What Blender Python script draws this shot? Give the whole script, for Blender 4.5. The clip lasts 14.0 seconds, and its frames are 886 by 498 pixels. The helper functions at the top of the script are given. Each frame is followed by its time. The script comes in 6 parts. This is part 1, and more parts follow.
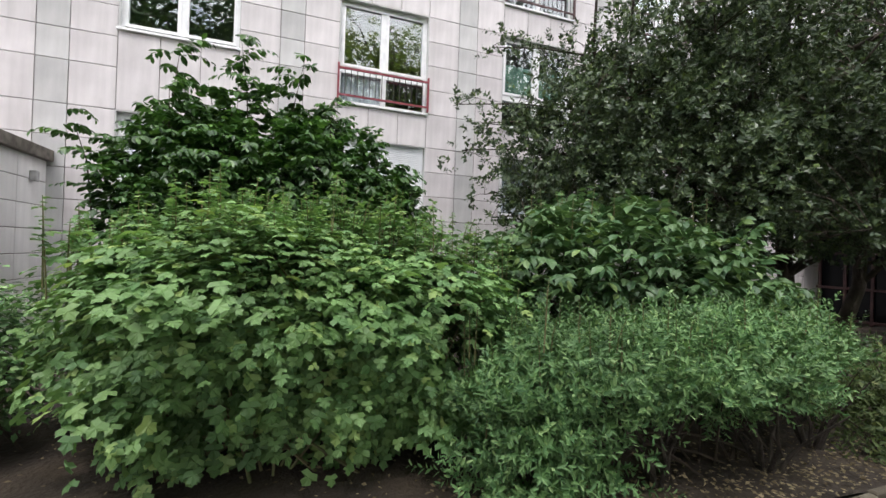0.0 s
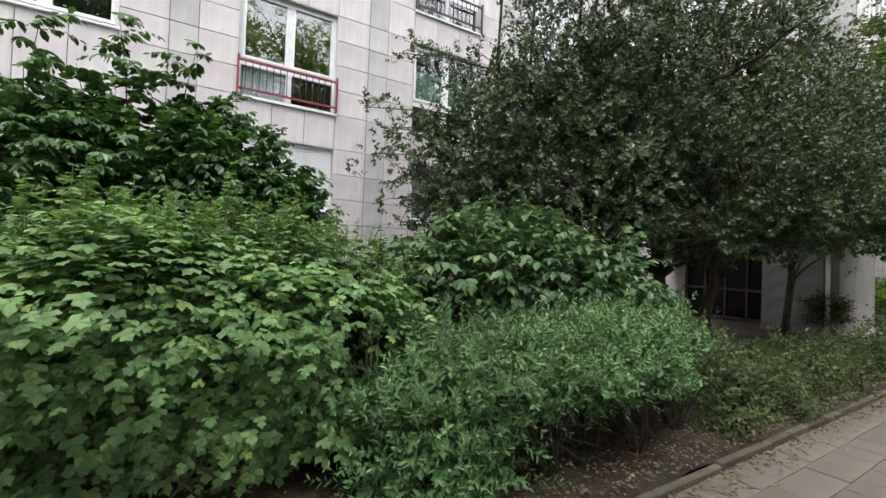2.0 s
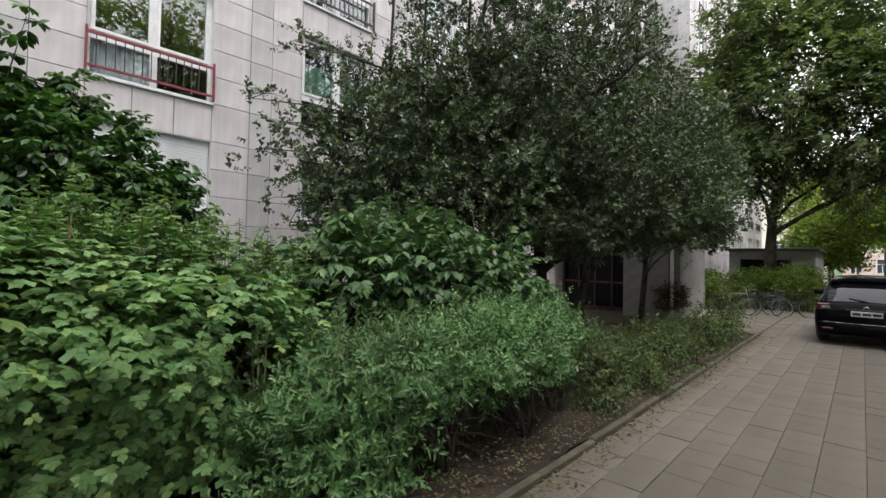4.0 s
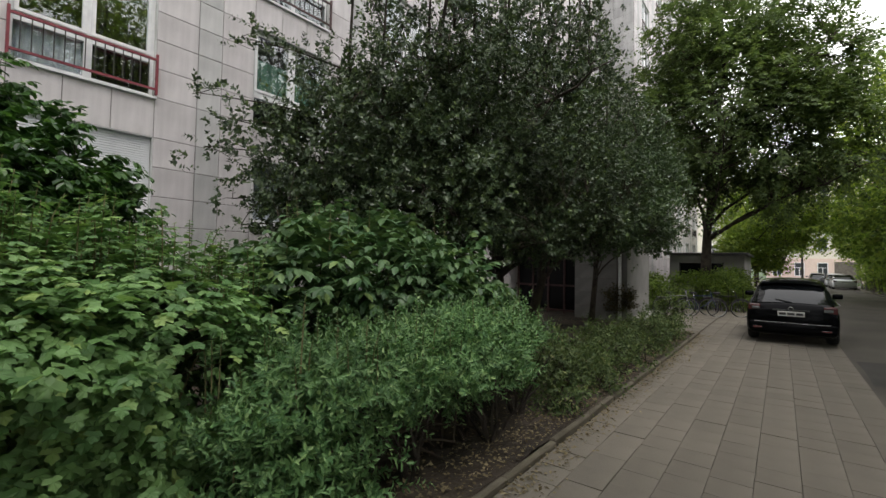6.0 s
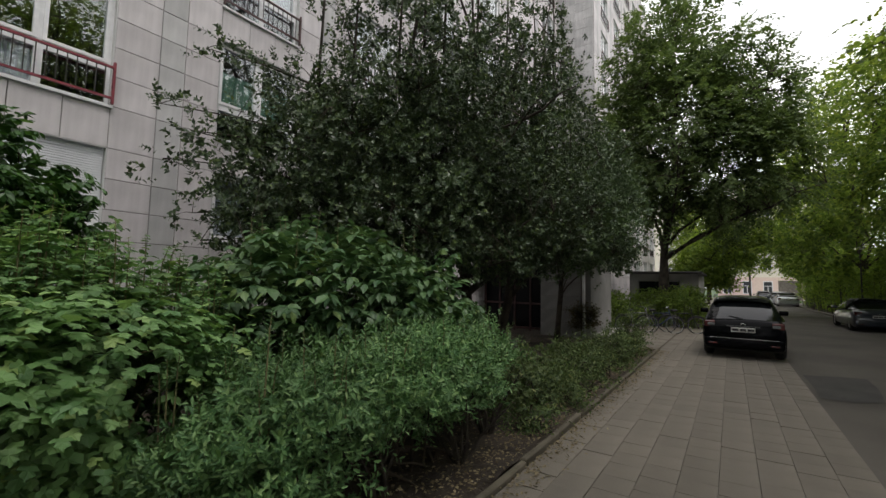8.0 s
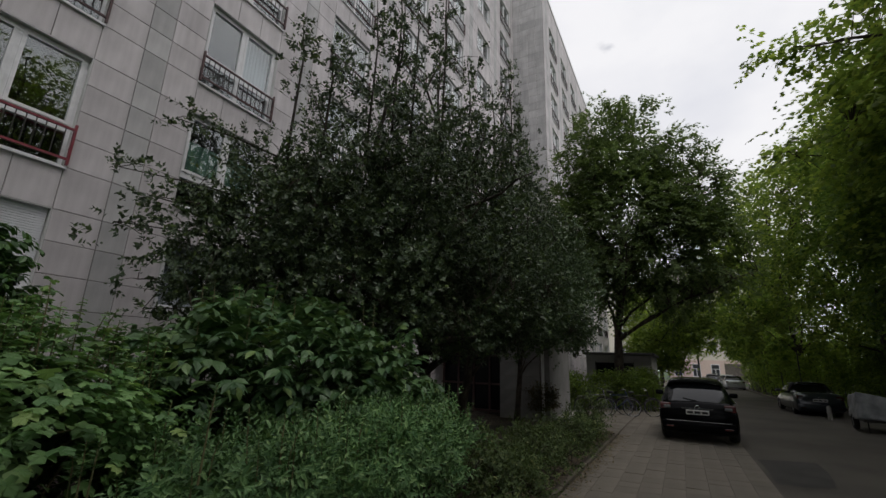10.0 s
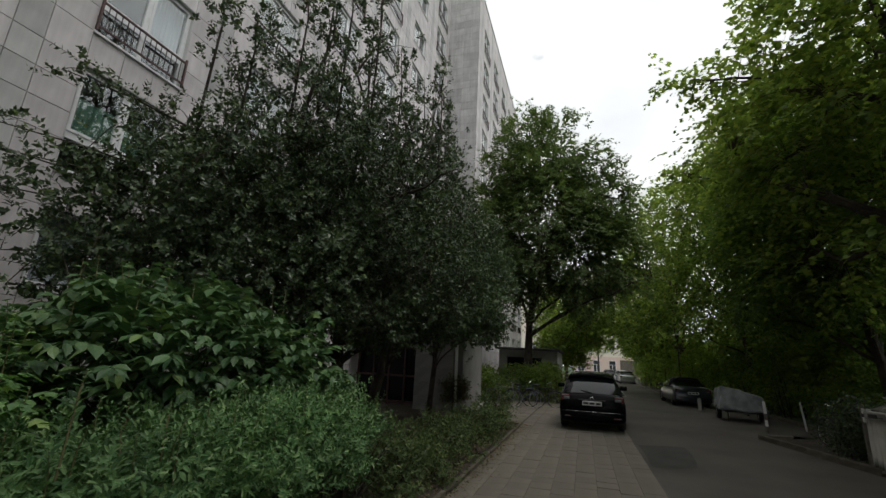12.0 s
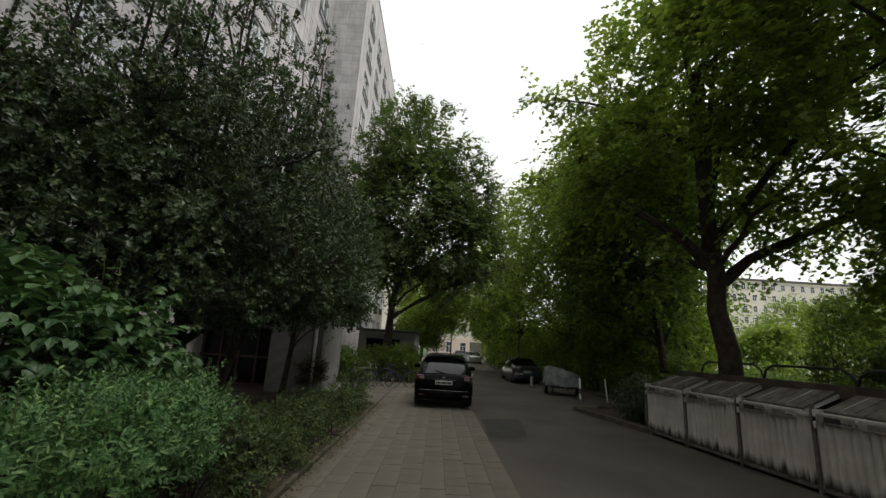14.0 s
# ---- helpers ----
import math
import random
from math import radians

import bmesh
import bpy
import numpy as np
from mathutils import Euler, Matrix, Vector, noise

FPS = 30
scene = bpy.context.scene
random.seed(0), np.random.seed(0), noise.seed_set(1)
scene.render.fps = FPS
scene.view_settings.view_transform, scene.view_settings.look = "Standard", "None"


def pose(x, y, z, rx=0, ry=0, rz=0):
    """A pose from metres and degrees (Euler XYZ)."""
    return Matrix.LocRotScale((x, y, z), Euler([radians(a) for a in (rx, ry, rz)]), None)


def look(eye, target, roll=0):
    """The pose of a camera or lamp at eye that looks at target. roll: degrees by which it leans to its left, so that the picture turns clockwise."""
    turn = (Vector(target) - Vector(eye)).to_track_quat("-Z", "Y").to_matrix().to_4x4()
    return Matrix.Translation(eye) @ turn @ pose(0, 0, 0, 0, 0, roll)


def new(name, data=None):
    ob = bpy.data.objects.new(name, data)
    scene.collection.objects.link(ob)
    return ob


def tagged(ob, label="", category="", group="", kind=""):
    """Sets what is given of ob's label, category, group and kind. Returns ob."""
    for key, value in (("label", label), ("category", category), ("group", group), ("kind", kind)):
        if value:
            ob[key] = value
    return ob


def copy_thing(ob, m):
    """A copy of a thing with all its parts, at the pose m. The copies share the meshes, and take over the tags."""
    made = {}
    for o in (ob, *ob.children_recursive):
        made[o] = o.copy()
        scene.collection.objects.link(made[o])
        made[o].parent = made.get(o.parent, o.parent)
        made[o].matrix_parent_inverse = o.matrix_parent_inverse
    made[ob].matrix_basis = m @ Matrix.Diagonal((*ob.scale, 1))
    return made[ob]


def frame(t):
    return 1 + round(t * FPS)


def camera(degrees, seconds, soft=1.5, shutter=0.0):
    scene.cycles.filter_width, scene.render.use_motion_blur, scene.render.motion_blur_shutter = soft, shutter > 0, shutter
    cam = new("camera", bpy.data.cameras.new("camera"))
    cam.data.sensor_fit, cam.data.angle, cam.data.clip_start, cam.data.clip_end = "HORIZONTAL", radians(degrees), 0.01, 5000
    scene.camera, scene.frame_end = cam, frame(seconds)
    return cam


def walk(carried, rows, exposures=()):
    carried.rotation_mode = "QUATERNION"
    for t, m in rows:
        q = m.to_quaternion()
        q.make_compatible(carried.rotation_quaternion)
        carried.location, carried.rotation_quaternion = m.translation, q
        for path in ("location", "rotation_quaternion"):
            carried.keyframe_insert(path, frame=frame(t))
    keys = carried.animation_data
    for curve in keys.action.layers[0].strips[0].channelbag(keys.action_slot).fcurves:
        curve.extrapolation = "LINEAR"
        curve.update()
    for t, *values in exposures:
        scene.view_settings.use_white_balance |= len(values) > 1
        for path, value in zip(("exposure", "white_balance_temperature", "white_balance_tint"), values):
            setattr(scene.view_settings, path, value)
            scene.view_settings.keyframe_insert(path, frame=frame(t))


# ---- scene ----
cam = camera(91.7, 14.0)
PATH = [
    (0, (-0.497, 0.437, 1.796), (0.201, 2.311, 1.805), 2.0),
    (0.5, (-0.476, 0.416, 1.802), (0.393, 2.218, 1.818), 2.0),
    (1, (-0.456, 0.402, 1.81), (0.512, 2.152, 1.836), 2.2),
    (1.5, (-0.44, 0.392, 1.819), (0.577, 2.114, 1.849), 2.2),
    (2, (-0.428, 0.382, 1.829), (0.627, 2.08, 1.865), 2.1),
    (2.5, (-0.427, 0.369, 1.838), (0.741, 1.992, 1.888), 1.8),
    (3, (-0.423, 0.363, 1.842), (0.855, 1.9, 1.892), 1.5),
    (3.5, (-0.412, 0.376, 1.844), (0.953, 1.837, 1.892), 1.2),
    (6, (-0.443, 0.499, 1.851), (1.128, 1.736, 1.919), 1.0),
    (6.5, (-0.446, 0.526, 1.855), (1.144, 1.737, 1.936), 0.9),
    (7, (-0.461, 0.546, 1.862), (1.156, 1.72, 1.951), 1.0),
    (7.5, (-0.451, 0.548, 1.855), (1.188, 1.69, 1.965), 1.0),
    (8, (-0.444, 0.553, 1.846), (1.213, 1.662, 2.0), 1.1),
    (10.5, (-0.456, 0.589, 1.795), (1.232, 1.478, 2.394), 2.3),
    (11, (-0.457, 0.568, 1.788), (1.222, 1.437, 2.44), 2.8),
    (11.5, (-0.428, 0.544, 1.786), (1.313, 1.339, 2.365), 2.5),
    (12, (-0.419, 0.505, 1.781), (1.421, 1.114, 2.276), 2.9),
    (12.5, (-0.419, 0.478, 1.78), (1.483, 0.91, 2.226), 3.5),
    (13, (-0.443, 0.494, 1.791), (1.496, 0.755, 2.207), 3.6),
    (13.5, (-0.487, 0.534, 1.805), (1.461, 0.657, 2.241), 3.4),
    (14, (-0.539, 0.588, 1.819), (1.411, 0.59, 2.264), 3.5),
]
walk(cam, [(t, look(eye, target, roll)) for t, eye, target, roll in PATH], exposures=[(0, 0.76, 6200, 14), (3.5, 0.5, 6250, 13), (6, 0.0, 6400, 11), (7, -0.08, 6400, 11), (8.2, -0.45, 6400, 12), (10.3, -1.22, 6250, 13), (12, -0.92, 6300, 8), (14, -0.77, 6450, 8)])

# ---- light ----
world = bpy.data.worlds.new("sky")
scene.world = world
world.use_nodes = True
wn, wl = world.node_tree.nodes, world.node_tree.links
wn.clear()
SUN_UP, SUN_AZ = 65.0, 208.0
sky = wn.new("ShaderNodeTexSky")
sky.sky_type = "NISHITA"
sky.sun_disc = False
sky.sun_elevation, sky.sun_rotation = radians(SUN_UP), radians(SUN_AZ)
bg_sky = wn.new("ShaderNodeBackground")
bg_sky.inputs["Strength"].default_value = 0.15
wl.new(sky.outputs["Color"], bg_sky.inputs["Color"])
bg_cloud = wn.new("ShaderNodeBackground")
bg_cloud.inputs["Strength"].default_value = 2.1
wtc = wn.new("ShaderNodeTexCoord")
wmap = wn.new("ShaderNodeMapping")
wmap.inputs["Scale"].default_value = (1.6, 1.6, 3.2)
wl.new(wtc.outputs["Generated"], wmap.inputs["Vector"])
wtex = wn.new("ShaderNodeTexNoise")
wtex.inputs["Scale"].default_value = 1.7
wtex.inputs["Detail"].default_value = 7.0
wtex.inputs["Roughness"].default_value = 0.55
wl.new(wmap.outputs["Vector"], wtex.inputs["Vector"])
wr = wn.new("ShaderNodeValToRGB")
wr.color_ramp.elements[0].position, wr.color_ramp.elements[0].color = 0.25, (0, 0, 0, 1)
wr.color_ramp.elements[1].position, wr.color_ramp.elements[1].color = 0.36, (1, 1, 1, 1)
wl.new(wtex.outputs["Fac"], wr.inputs["Fac"])
wc = wn.new("ShaderNodeValToRGB")
wc.color_ramp.elements[0].position, wc.color_ramp.elements[0].color = 0.42, (1.0, 0.99, 0.965, 1)
wc.color_ramp.elements[1].position, wc.color_ramp.elements[1].color = 0.72, (0.84, 0.845, 0.86, 1)
wl.new(wtex.outputs["Fac"], wc.inputs["Fac"])
wl.new(wc.outputs["Color"], bg_cloud.inputs["Color"])
wmix = wn.new("ShaderNodeMixShader")
wl.new(wr.outputs["Color"], wmix.inputs["Fac"])
wl.new(bg_sky.outputs["Background"], wmix.inputs[1])
wl.new(bg_cloud.outputs["Background"], wmix.inputs[2])
wout = wn.new("ShaderNodeOutputWorld")
wl.new(wmix.outputs["Shader"], wout.inputs["Surface"])

sun_data = bpy.data.lights.new("sun", "SUN")
sun_data.energy, sun_data.angle, sun_data.color = 1.6, radians(14), (1.0, 0.95, 0.88)
sun = new("sun", sun_data)
sun.matrix_world = look((-5, -9, 32), (2, 4, 0))

# ---- materials ----


def mat_new(name):
    m = bpy.data.materials.new(name)
    m.use_nodes = True
    nt = m.node_tree
    return m, nt.nodes, nt.links, nt.nodes["Principled BSDF"]


def noise_mix(nodes, links, c1, c2, scale, detail=4.0, lo=0.35, hi=0.65, coord="Object"):
    tc = nodes.new("ShaderNodeTexCoord")
    tx = nodes.new("ShaderNodeTexNoise")
    tx.inputs["Scale"].default_value, tx.inputs["Detail"].default_value = scale, detail
    links.new(tc.outputs[coord], tx.inputs["Vector"])
    rp = nodes.new("ShaderNodeValToRGB")
    rp.color_ramp.elements[0].position, rp.color_ramp.elements[0].color = lo, (*c1, 1)
    rp.color_ramp.elements[1].position, rp.color_ramp.elements[1].color = hi, (*c2, 1)
    links.new(tx.outputs["Fac"], rp.inputs["Fac"])
    return rp.outputs["Color"], tx.outputs["Fac"], tc.outputs[coord]


def multiply(nodes, links, a, b, fac=1.0):
    mx = nodes.new("ShaderNodeMix")
    mx.data_type, mx.blend_type = "RGBA", "MULTIPLY"
    mx.inputs["Factor"].default_value = fac
    links.new(a, mx.inputs["A"])
    links.new(b, mx.inputs["B"])
    return mx.outputs["Result"]


def bumped(nodes, links, bsdf, height, strength, distance=0.01):
    bp = nodes.new("ShaderNodeBump")
    bp.inputs["Strength"].default_value, bp.inputs["Distance"].default_value = strength, distance
    links.new(height, bp.inputs["Height"])
    links.new(bp.outputs["Normal"], bsdf.inputs["Normal"])


def rand_value(nodes, links, source, lo, hi):
    """A grey between lo and hi for each object or each island."""
    if source == "object":
        n = nodes.new("ShaderNodeObjectInfo")
        s = n.outputs["Random"]
    else:
        n = nodes.new("ShaderNodeNewGeometry")
        s = n.outputs["Random Per Island"]
    mr = nodes.new("ShaderNodeMapRange")
    mr.inputs["To Min"].default_value, mr.inputs["To Max"].default_value = lo, hi
    links.new(s, mr.inputs["Value"])
    return mr.outputs["Result"]


def surface(name, c1, c2, scale=4.0, rough=0.8, metal=0.0, fine=60.0, bump=0.2, pieces="", spread=0.12, spec=0.5, depth=0.004, streak=0.0):
    """A two-scale surface: broad stains, fine grain with relief, and a shade of its own for each piece."""
    m, n, l, b = mat_new(name)
    col, _, tc = noise_mix(n, l, c1, c2, scale)
    fx = n.new("ShaderNodeTexNoise")
    fx.inputs["Scale"].default_value, fx.inputs["Detail"].default_value = fine, 5.0
    l.new(tc, fx.inputs["Vector"])
    gr = n.new("ShaderNodeMapRange")
    gr.inputs["To Min"].default_value, gr.inputs["To Max"].default_value = 0.82, 1.15
    l.new(fx.outputs["Fac"], gr.inputs["Value"])
    col = multiply(n, l, col, gr.outputs["Result"])
    if streak:
        mp = n.new("ShaderNodeMapping")
        mp.inputs["Scale"].default_value = (7.0, 7.0, 0.7)
        l.new(tc, mp.inputs["Vector"])
        sx = n.new("ShaderNodeTexNoise")
        sx.inputs["Scale"].default_value, sx.inputs["Detail"].default_value = 1.0, 5.0
        l.new(mp.outputs["Vector"], sx.inputs["Vector"])
        sr = n.new("ShaderNodeMapRange")
        sr.inputs["From Min"].default_value, sr.inputs["From Max"].default_value = 0.3, 0.7
        sr.inputs["To Min"].default_value, sr.inputs["To Max"].default_value = 1.0 - streak, 1.0 + streak * 0.5
        l.new(sx.outputs["Fac"], sr.inputs["Value"])
        col = multiply(n, l, col, sr.outputs["Result"])
    if pieces:
        col = multiply(n, l, col, rand_value(n, l, pieces, 1 - spread, 1 + spread))
    l.new(col, b.inputs["Base Color"])
    b.inputs["Roughness"].default_value, b.inputs["Metallic"].default_value = rough, metal
    b.inputs["Specular IOR Level"].default_value = spec
    if bump:
        bumped(n, l, b, fx.outputs["Fac"], bump, depth)
    return m


def leaf_mat(name, dark, light, rough=0.45, through_light=0.3, spec=0.4, young=None):
    """Leaves: each one has a shade between dark and light; part of the light passes through."""
    m, n, l, b = mat_new(name)
    geo = n.new("ShaderNodeNewGeometry")
    rp = n.new("ShaderNodeValToRGB")
    rp.color_ramp.elements[0].color, rp.color_ramp.elements[1].color = (*dark, 1), (*light, 1)
    if young:
        e = rp.color_ramp.elements.new(0.88)
        e.color = (*light, 1)
        rp.color_ramp.elements[2].color = (*young, 1)
    l.new(geo.outputs["Random Per Island"], rp.inputs["Fac"])
    oi = n.new("ShaderNodeTexCoord")
    tx = n.new("ShaderNodeTexNoise")
    tx.inputs["Scale"].default_value = 1.3
    l.new(oi.outputs["Object"], tx.inputs["Vector"])
    mr = n.new("ShaderNodeMapRange")
    mr.inputs["From Min"].default_value, mr.inputs["From Max"].default_value = 0.3, 0.7
    mr.inputs["To Min"].default_value, mr.inputs["To Max"].default_value = 0.75, 1.2
    l.new(tx.outputs["Fac"], mr.inputs["Value"])
    col = multiply(n, l, rp.outputs["Color"], mr.outputs["Result"])
    l.new(col, b.inputs["Base Color"])
    b.inputs["Roughness"].default_value = rough
    b.inputs["Specular IOR Level"].default_value = spec
    tr = n.new("ShaderNodeBsdfTranslucent")
    warm = n.new("ShaderNodeMix")
    warm.data_type, warm.blend_type = "RGBA", "MULTIPLY"
    warm.inputs["Factor"].default_value = 1.0
    warm.inputs["B"].default_value = (1.2, 1.2, 0.72, 1)
    l.new(col, warm.inputs["A"])
    l.new(warm.outputs["Result"], tr.inputs["Color"])
    ms = n.new("ShaderNodeMixShader")
    ms.inputs["Fac"].default_value = through_light
    l.new(b.outputs["BSDF"], ms.inputs[1])
    l.new(tr.outputs["BSDF"], ms.inputs[2])
    l.new(ms.outputs["Shader"], n["Material Output"].inputs["Surface"])
    return m


def glass_mat(name, tint, gloss=0.1):
    m, n, l, b = mat_new(name)
    n.remove(b)
    tp = n.new("ShaderNodeBsdfTransparent")
    tp.inputs["Color"].default_value = (*tint, 1)
    gl = n.new("ShaderNodeBsdfGlossy")
    gl.inputs["Roughness"].default_value = 0.01
    lw = n.new("ShaderNodeLayerWeight")
    lw.inputs["Blend"].default_value = 0.5
    pw = n.new("ShaderNodeMath")
    pw.operation = "POWER"
    pw.inputs[1].default_value = 3.0
    l.new(lw.outputs["Facing"], pw.inputs[0])
    fr = n.new("ShaderNodeMapRange")
    fr.inputs["To Min"].default_value, fr.inputs["To Max"].default_value = gloss, 0.9
    l.new(pw.outputs["Value"], fr.inputs["Value"])
    ms = n.new("ShaderNodeMixShader")
    l.new(fr.outputs["Result"], ms.inputs["Fac"])
    l.new(tp.outputs["BSDF"], ms.inputs[1])
    l.new(gl.outputs["BSDF"], ms.inputs[2])
    l.new(ms.outputs["Shader"], n["Material Output"].inputs["Surface"])
    return m


M_PANEL = surface("facade_panel", (0.54, 0.505, 0.51), (0.645, 0.605, 0.61), 1.5, 0.7, 0, 140, 0.25, "object", 0.07, streak=0.14)
M_ANNEX = surface("annex_panel", (0.70, 0.68, 0.67), (0.80, 0.78, 0.77), 1.5, 0.7, 0, 140, 0.25, "object", 0.05, streak=0.1)
M_PANEL_J = surface("facade_panel_far", (0.54, 0.505, 0.51), (0.645, 0.605, 0.61), 1.5, 0.7, 0, 140, 0.2, "island", 0.07, streak=0.14)
M_PANEL_DK = surface("facade_panel_grey", (0.43, 0.42, 0.42), (0.53, 0.52, 0.515), 1.5, 0.7, 0, 140, 0.25, "island", 0.12, streak=0.14)
M_PANEL_DKO = surface("facade_panel_grey_near", (0.43, 0.42, 0.42), (0.53, 0.52, 0.515), 1.5, 0.7, 0, 140, 0.25, "object", 0.13, streak=0.14)
M_JOINT = surface("joint_mortar", (0.14, 0.125, 0.11), (0.2, 0.18, 0.16), 6, 0.95)
M_RENDER = surface("painted_plaster", (0.52, 0.52, 0.51), (0.66, 0.66, 0.65), 1.2, 0.85, 0, 90, 0.4)
# Porch plaster and panels: colour darkened for the tree shade over them.
M_PORCH = surface("darkened_plaster", (0.22, 0.215, 0.205), (0.31, 0.30, 0.29), 1.2, 0.88, 0, 90, 0.4)
M_PORCHP = surface("darkened_porch_panel", (0.19, 0.185, 0.18), (0.26, 0.255, 0.245), 1.5, 0.75, 0, 140, 0.25, "object", 0.06)
M_WHITE = surface("white_window_paint", (0.72, 0.72, 0.73), (0.82, 0.82, 0.83), 8, 0.4, 0, 200, 0.05)
M_RED = surface("red_rail_paint", (0.17, 0.022, 0.035), (0.26, 0.04, 0.055), 9, 0.5, 0, 150, 0.2)
M_RAILDK = surface("dark_maroon_paint", (0.045, 0.02, 0.02), (0.09, 0.04, 0.038), 9, 0.5, 0, 150, 0.2)
M_DKMETAL = surface("dark_metal", (0.03, 0.03, 0.03), (0.06, 0.055, 0.05), 9, 0.5, 0.4, 120, 0.2)
M_GALV = surface("galvanised_steel", (0.34, 0.34, 0.33), (0.5, 0.5, 0.5), 12, 0.45, 0.7, 150, 0.2)
M_GLASS = glass_mat("window_glass", (0.85, 0.9, 0.9), 0.15)
# Near-black room colour stands for the darkness indoors.
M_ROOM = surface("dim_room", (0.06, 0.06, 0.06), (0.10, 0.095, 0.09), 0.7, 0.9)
M_CURTAIN = surface("net_curtain", (0.66, 0.65, 0.71), (0.82, 0.81, 0.86), 5, 0.9, 0, 200, 0.1)
M_CURTAIN_G = surface("green_curtain", (0.11, 0.22, 0.17), (0.19, 0.32, 0.25), 8, 0.9, 0, 120, 0.1)
M_SHUTTER = surface("shutter_slats", (0.62, 0.63, 0.65), (0.72, 0.73, 0.75), 5, 0.5, 0, 150, 0.05)
M_SOIL = surface("bed_soil", (0.022, 0.016, 0.011), (0.062, 0.046, 0.031), 1.6, 0.95, 0, 26, 0.9, depth=0.03)
M_GRASS = surface("rough_grass", (0.025, 0.05, 0.014), (0.06, 0.10, 0.03), 0.5, 0.95, 0, 9, 0.9, depth=0.05)
M_ASPHALT = surface("asphalt", (0.072, 0.063, 0.052), (0.105, 0.093, 0.077), 0.5, 0.88, 0, 240, 0.6, depth=0.004)
M_PATCH = surface("fresh_asphalt", (0.040, 0.037, 0.033), (0.058, 0.054, 0.048), 1.5, 0.85, 0, 220, 0.6)
M_SLAB = surface("paving_slab", (0.138, 0.121, 0.097), (0.186, 0.165, 0.133), 1.1, 0.9, 0, 170, 0.5, "object", 0.07)
M_SLAB_J = surface("paving_slab_far", (0.138, 0.121, 0.097), (0.186, 0.165, 0.133), 1.1, 0.9, 0, 170, 0.4, "island", 0.07)
M_KERB = surface("kerb_concrete", (0.075, 0.064, 0.044), (0.15, 0.13, 0.095), 2.2, 0.92, 0, 120, 0.6, "object", 0.14)
M_SAND = surface("joint_sand", (0.105, 0.09, 0.072), (0.15, 0.13, 0.105), 3, 0.95, 0, 90, 0.5)
M_CONC = surface("concrete", (0.28, 0.27, 0.25), (0.40, 0.385, 0.36), 2.5, 0.9, 0, 110, 0.5)
M_BARK = surface("bark", (0.028, 0.021, 0.016), (0.075, 0.06, 0.046), 5, 0.95, 0, 45, 1.0, depth=0.03)
M_TWIG = surface("twig_bark", (0.028, 0.02, 0.014), (0.065, 0.047, 0.032), 9, 0.9, 0, 90, 0.4)
M_STEM = surface("green_stem", (0.10, 0.12, 0.04), (0.20, 0.16, 0.08), 9, 0.7, 0, 90, 0.2)
M_LITTER = leaf_mat("dry_leaves", (0.08, 0.06, 0.034), (0.27, 0.225, 0.135), 0.8, 0.1, 0.2)
M_L_LOBED = leaf_mat("lobed_leaf", (0.085, 0.18, 0.06), (0.205, 0.345, 0.12), 0.5, 0.26, 0.4, (0.32, 0.44, 0.14))
M_L_PRIVET = leaf_mat("narrow_leaf", (0.045, 0.115, 0.038), (0.165, 0.29, 0.108), 0.5, 0.16, 0.35, (0.28, 0.41, 0.17))
M_L_BROAD = leaf_mat("broad_leaf", (0.038, 0.092, 0.035), (0.115, 0.20, 0.078), 0.45, 0.2, 0.4, (0.17, 0.25, 0.075))
# Deep green, darkened a little more for the shade the shrub stands in.
M_L_DROOP = leaf_mat("drooping_leaf", (0.018, 0.058, 0.013), (0.066, 0.15, 0.032), 0.42, 0.3, 0.5, (0.13, 0.25, 0.06))
M_L_DARK = leaf_mat("small_dark_leaf", (0.024, 0.046, 0.022), (0.092, 0.132, 0.063), 0.38, 0.22, 0.42, (0.15, 0.21, 0.07))
M_L_MID = leaf_mat("small_green_leaf", (0.035, 0.07, 0.03), (0.10, 0.155, 0.062), 0.36, 0.22, 0.6, (0.12, 0.18, 0.05))
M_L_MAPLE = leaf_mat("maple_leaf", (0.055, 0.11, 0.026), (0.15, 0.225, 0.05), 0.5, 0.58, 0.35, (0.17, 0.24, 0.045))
M_L_STREET = leaf_mat("street_tree_leaf", (0.055, 0.095, 0.022), (0.15, 0.215, 0.045), 0.5, 0.58, 0.4, (0.13, 0.19, 0.045))
M_L_ROUND = leaf_mat("round_crown_leaf", (0.06, 0.10, 0.036), (0.145, 0.205, 0.072), 0.5, 0.42, 0.35, (0.16, 0.22, 0.07))
# Lit copy of the maple leaf: sunlight is put into a brighter colour.
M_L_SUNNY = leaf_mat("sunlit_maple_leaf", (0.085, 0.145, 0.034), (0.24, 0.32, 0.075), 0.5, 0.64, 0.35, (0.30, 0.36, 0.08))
M_L_WEEDY = leaf_mat("weedy_leaf", (0.04, 0.068, 0.023), (0.115, 0.16, 0.058), 0.55, 0.3, 0.3, (0.20, 0.22, 0.09))
# Leaf colour raised to stand for foliage in the sun.
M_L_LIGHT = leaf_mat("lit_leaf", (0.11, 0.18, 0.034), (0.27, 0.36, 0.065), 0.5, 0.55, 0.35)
# Hedge green brightened for the sun that filters under the crowns.
M_L_HEDGE = leaf_mat("hedge_leaf", (0.10, 0.165, 0.034), (0.26, 0.36, 0.075), 0.5, 0.5, 0.4)
M_CARBLACK, _n, _l, _b = mat_new("black_car_paint")
_b.inputs["Base Color"].default_value = (0.003, 0.0032, 0.004, 1)
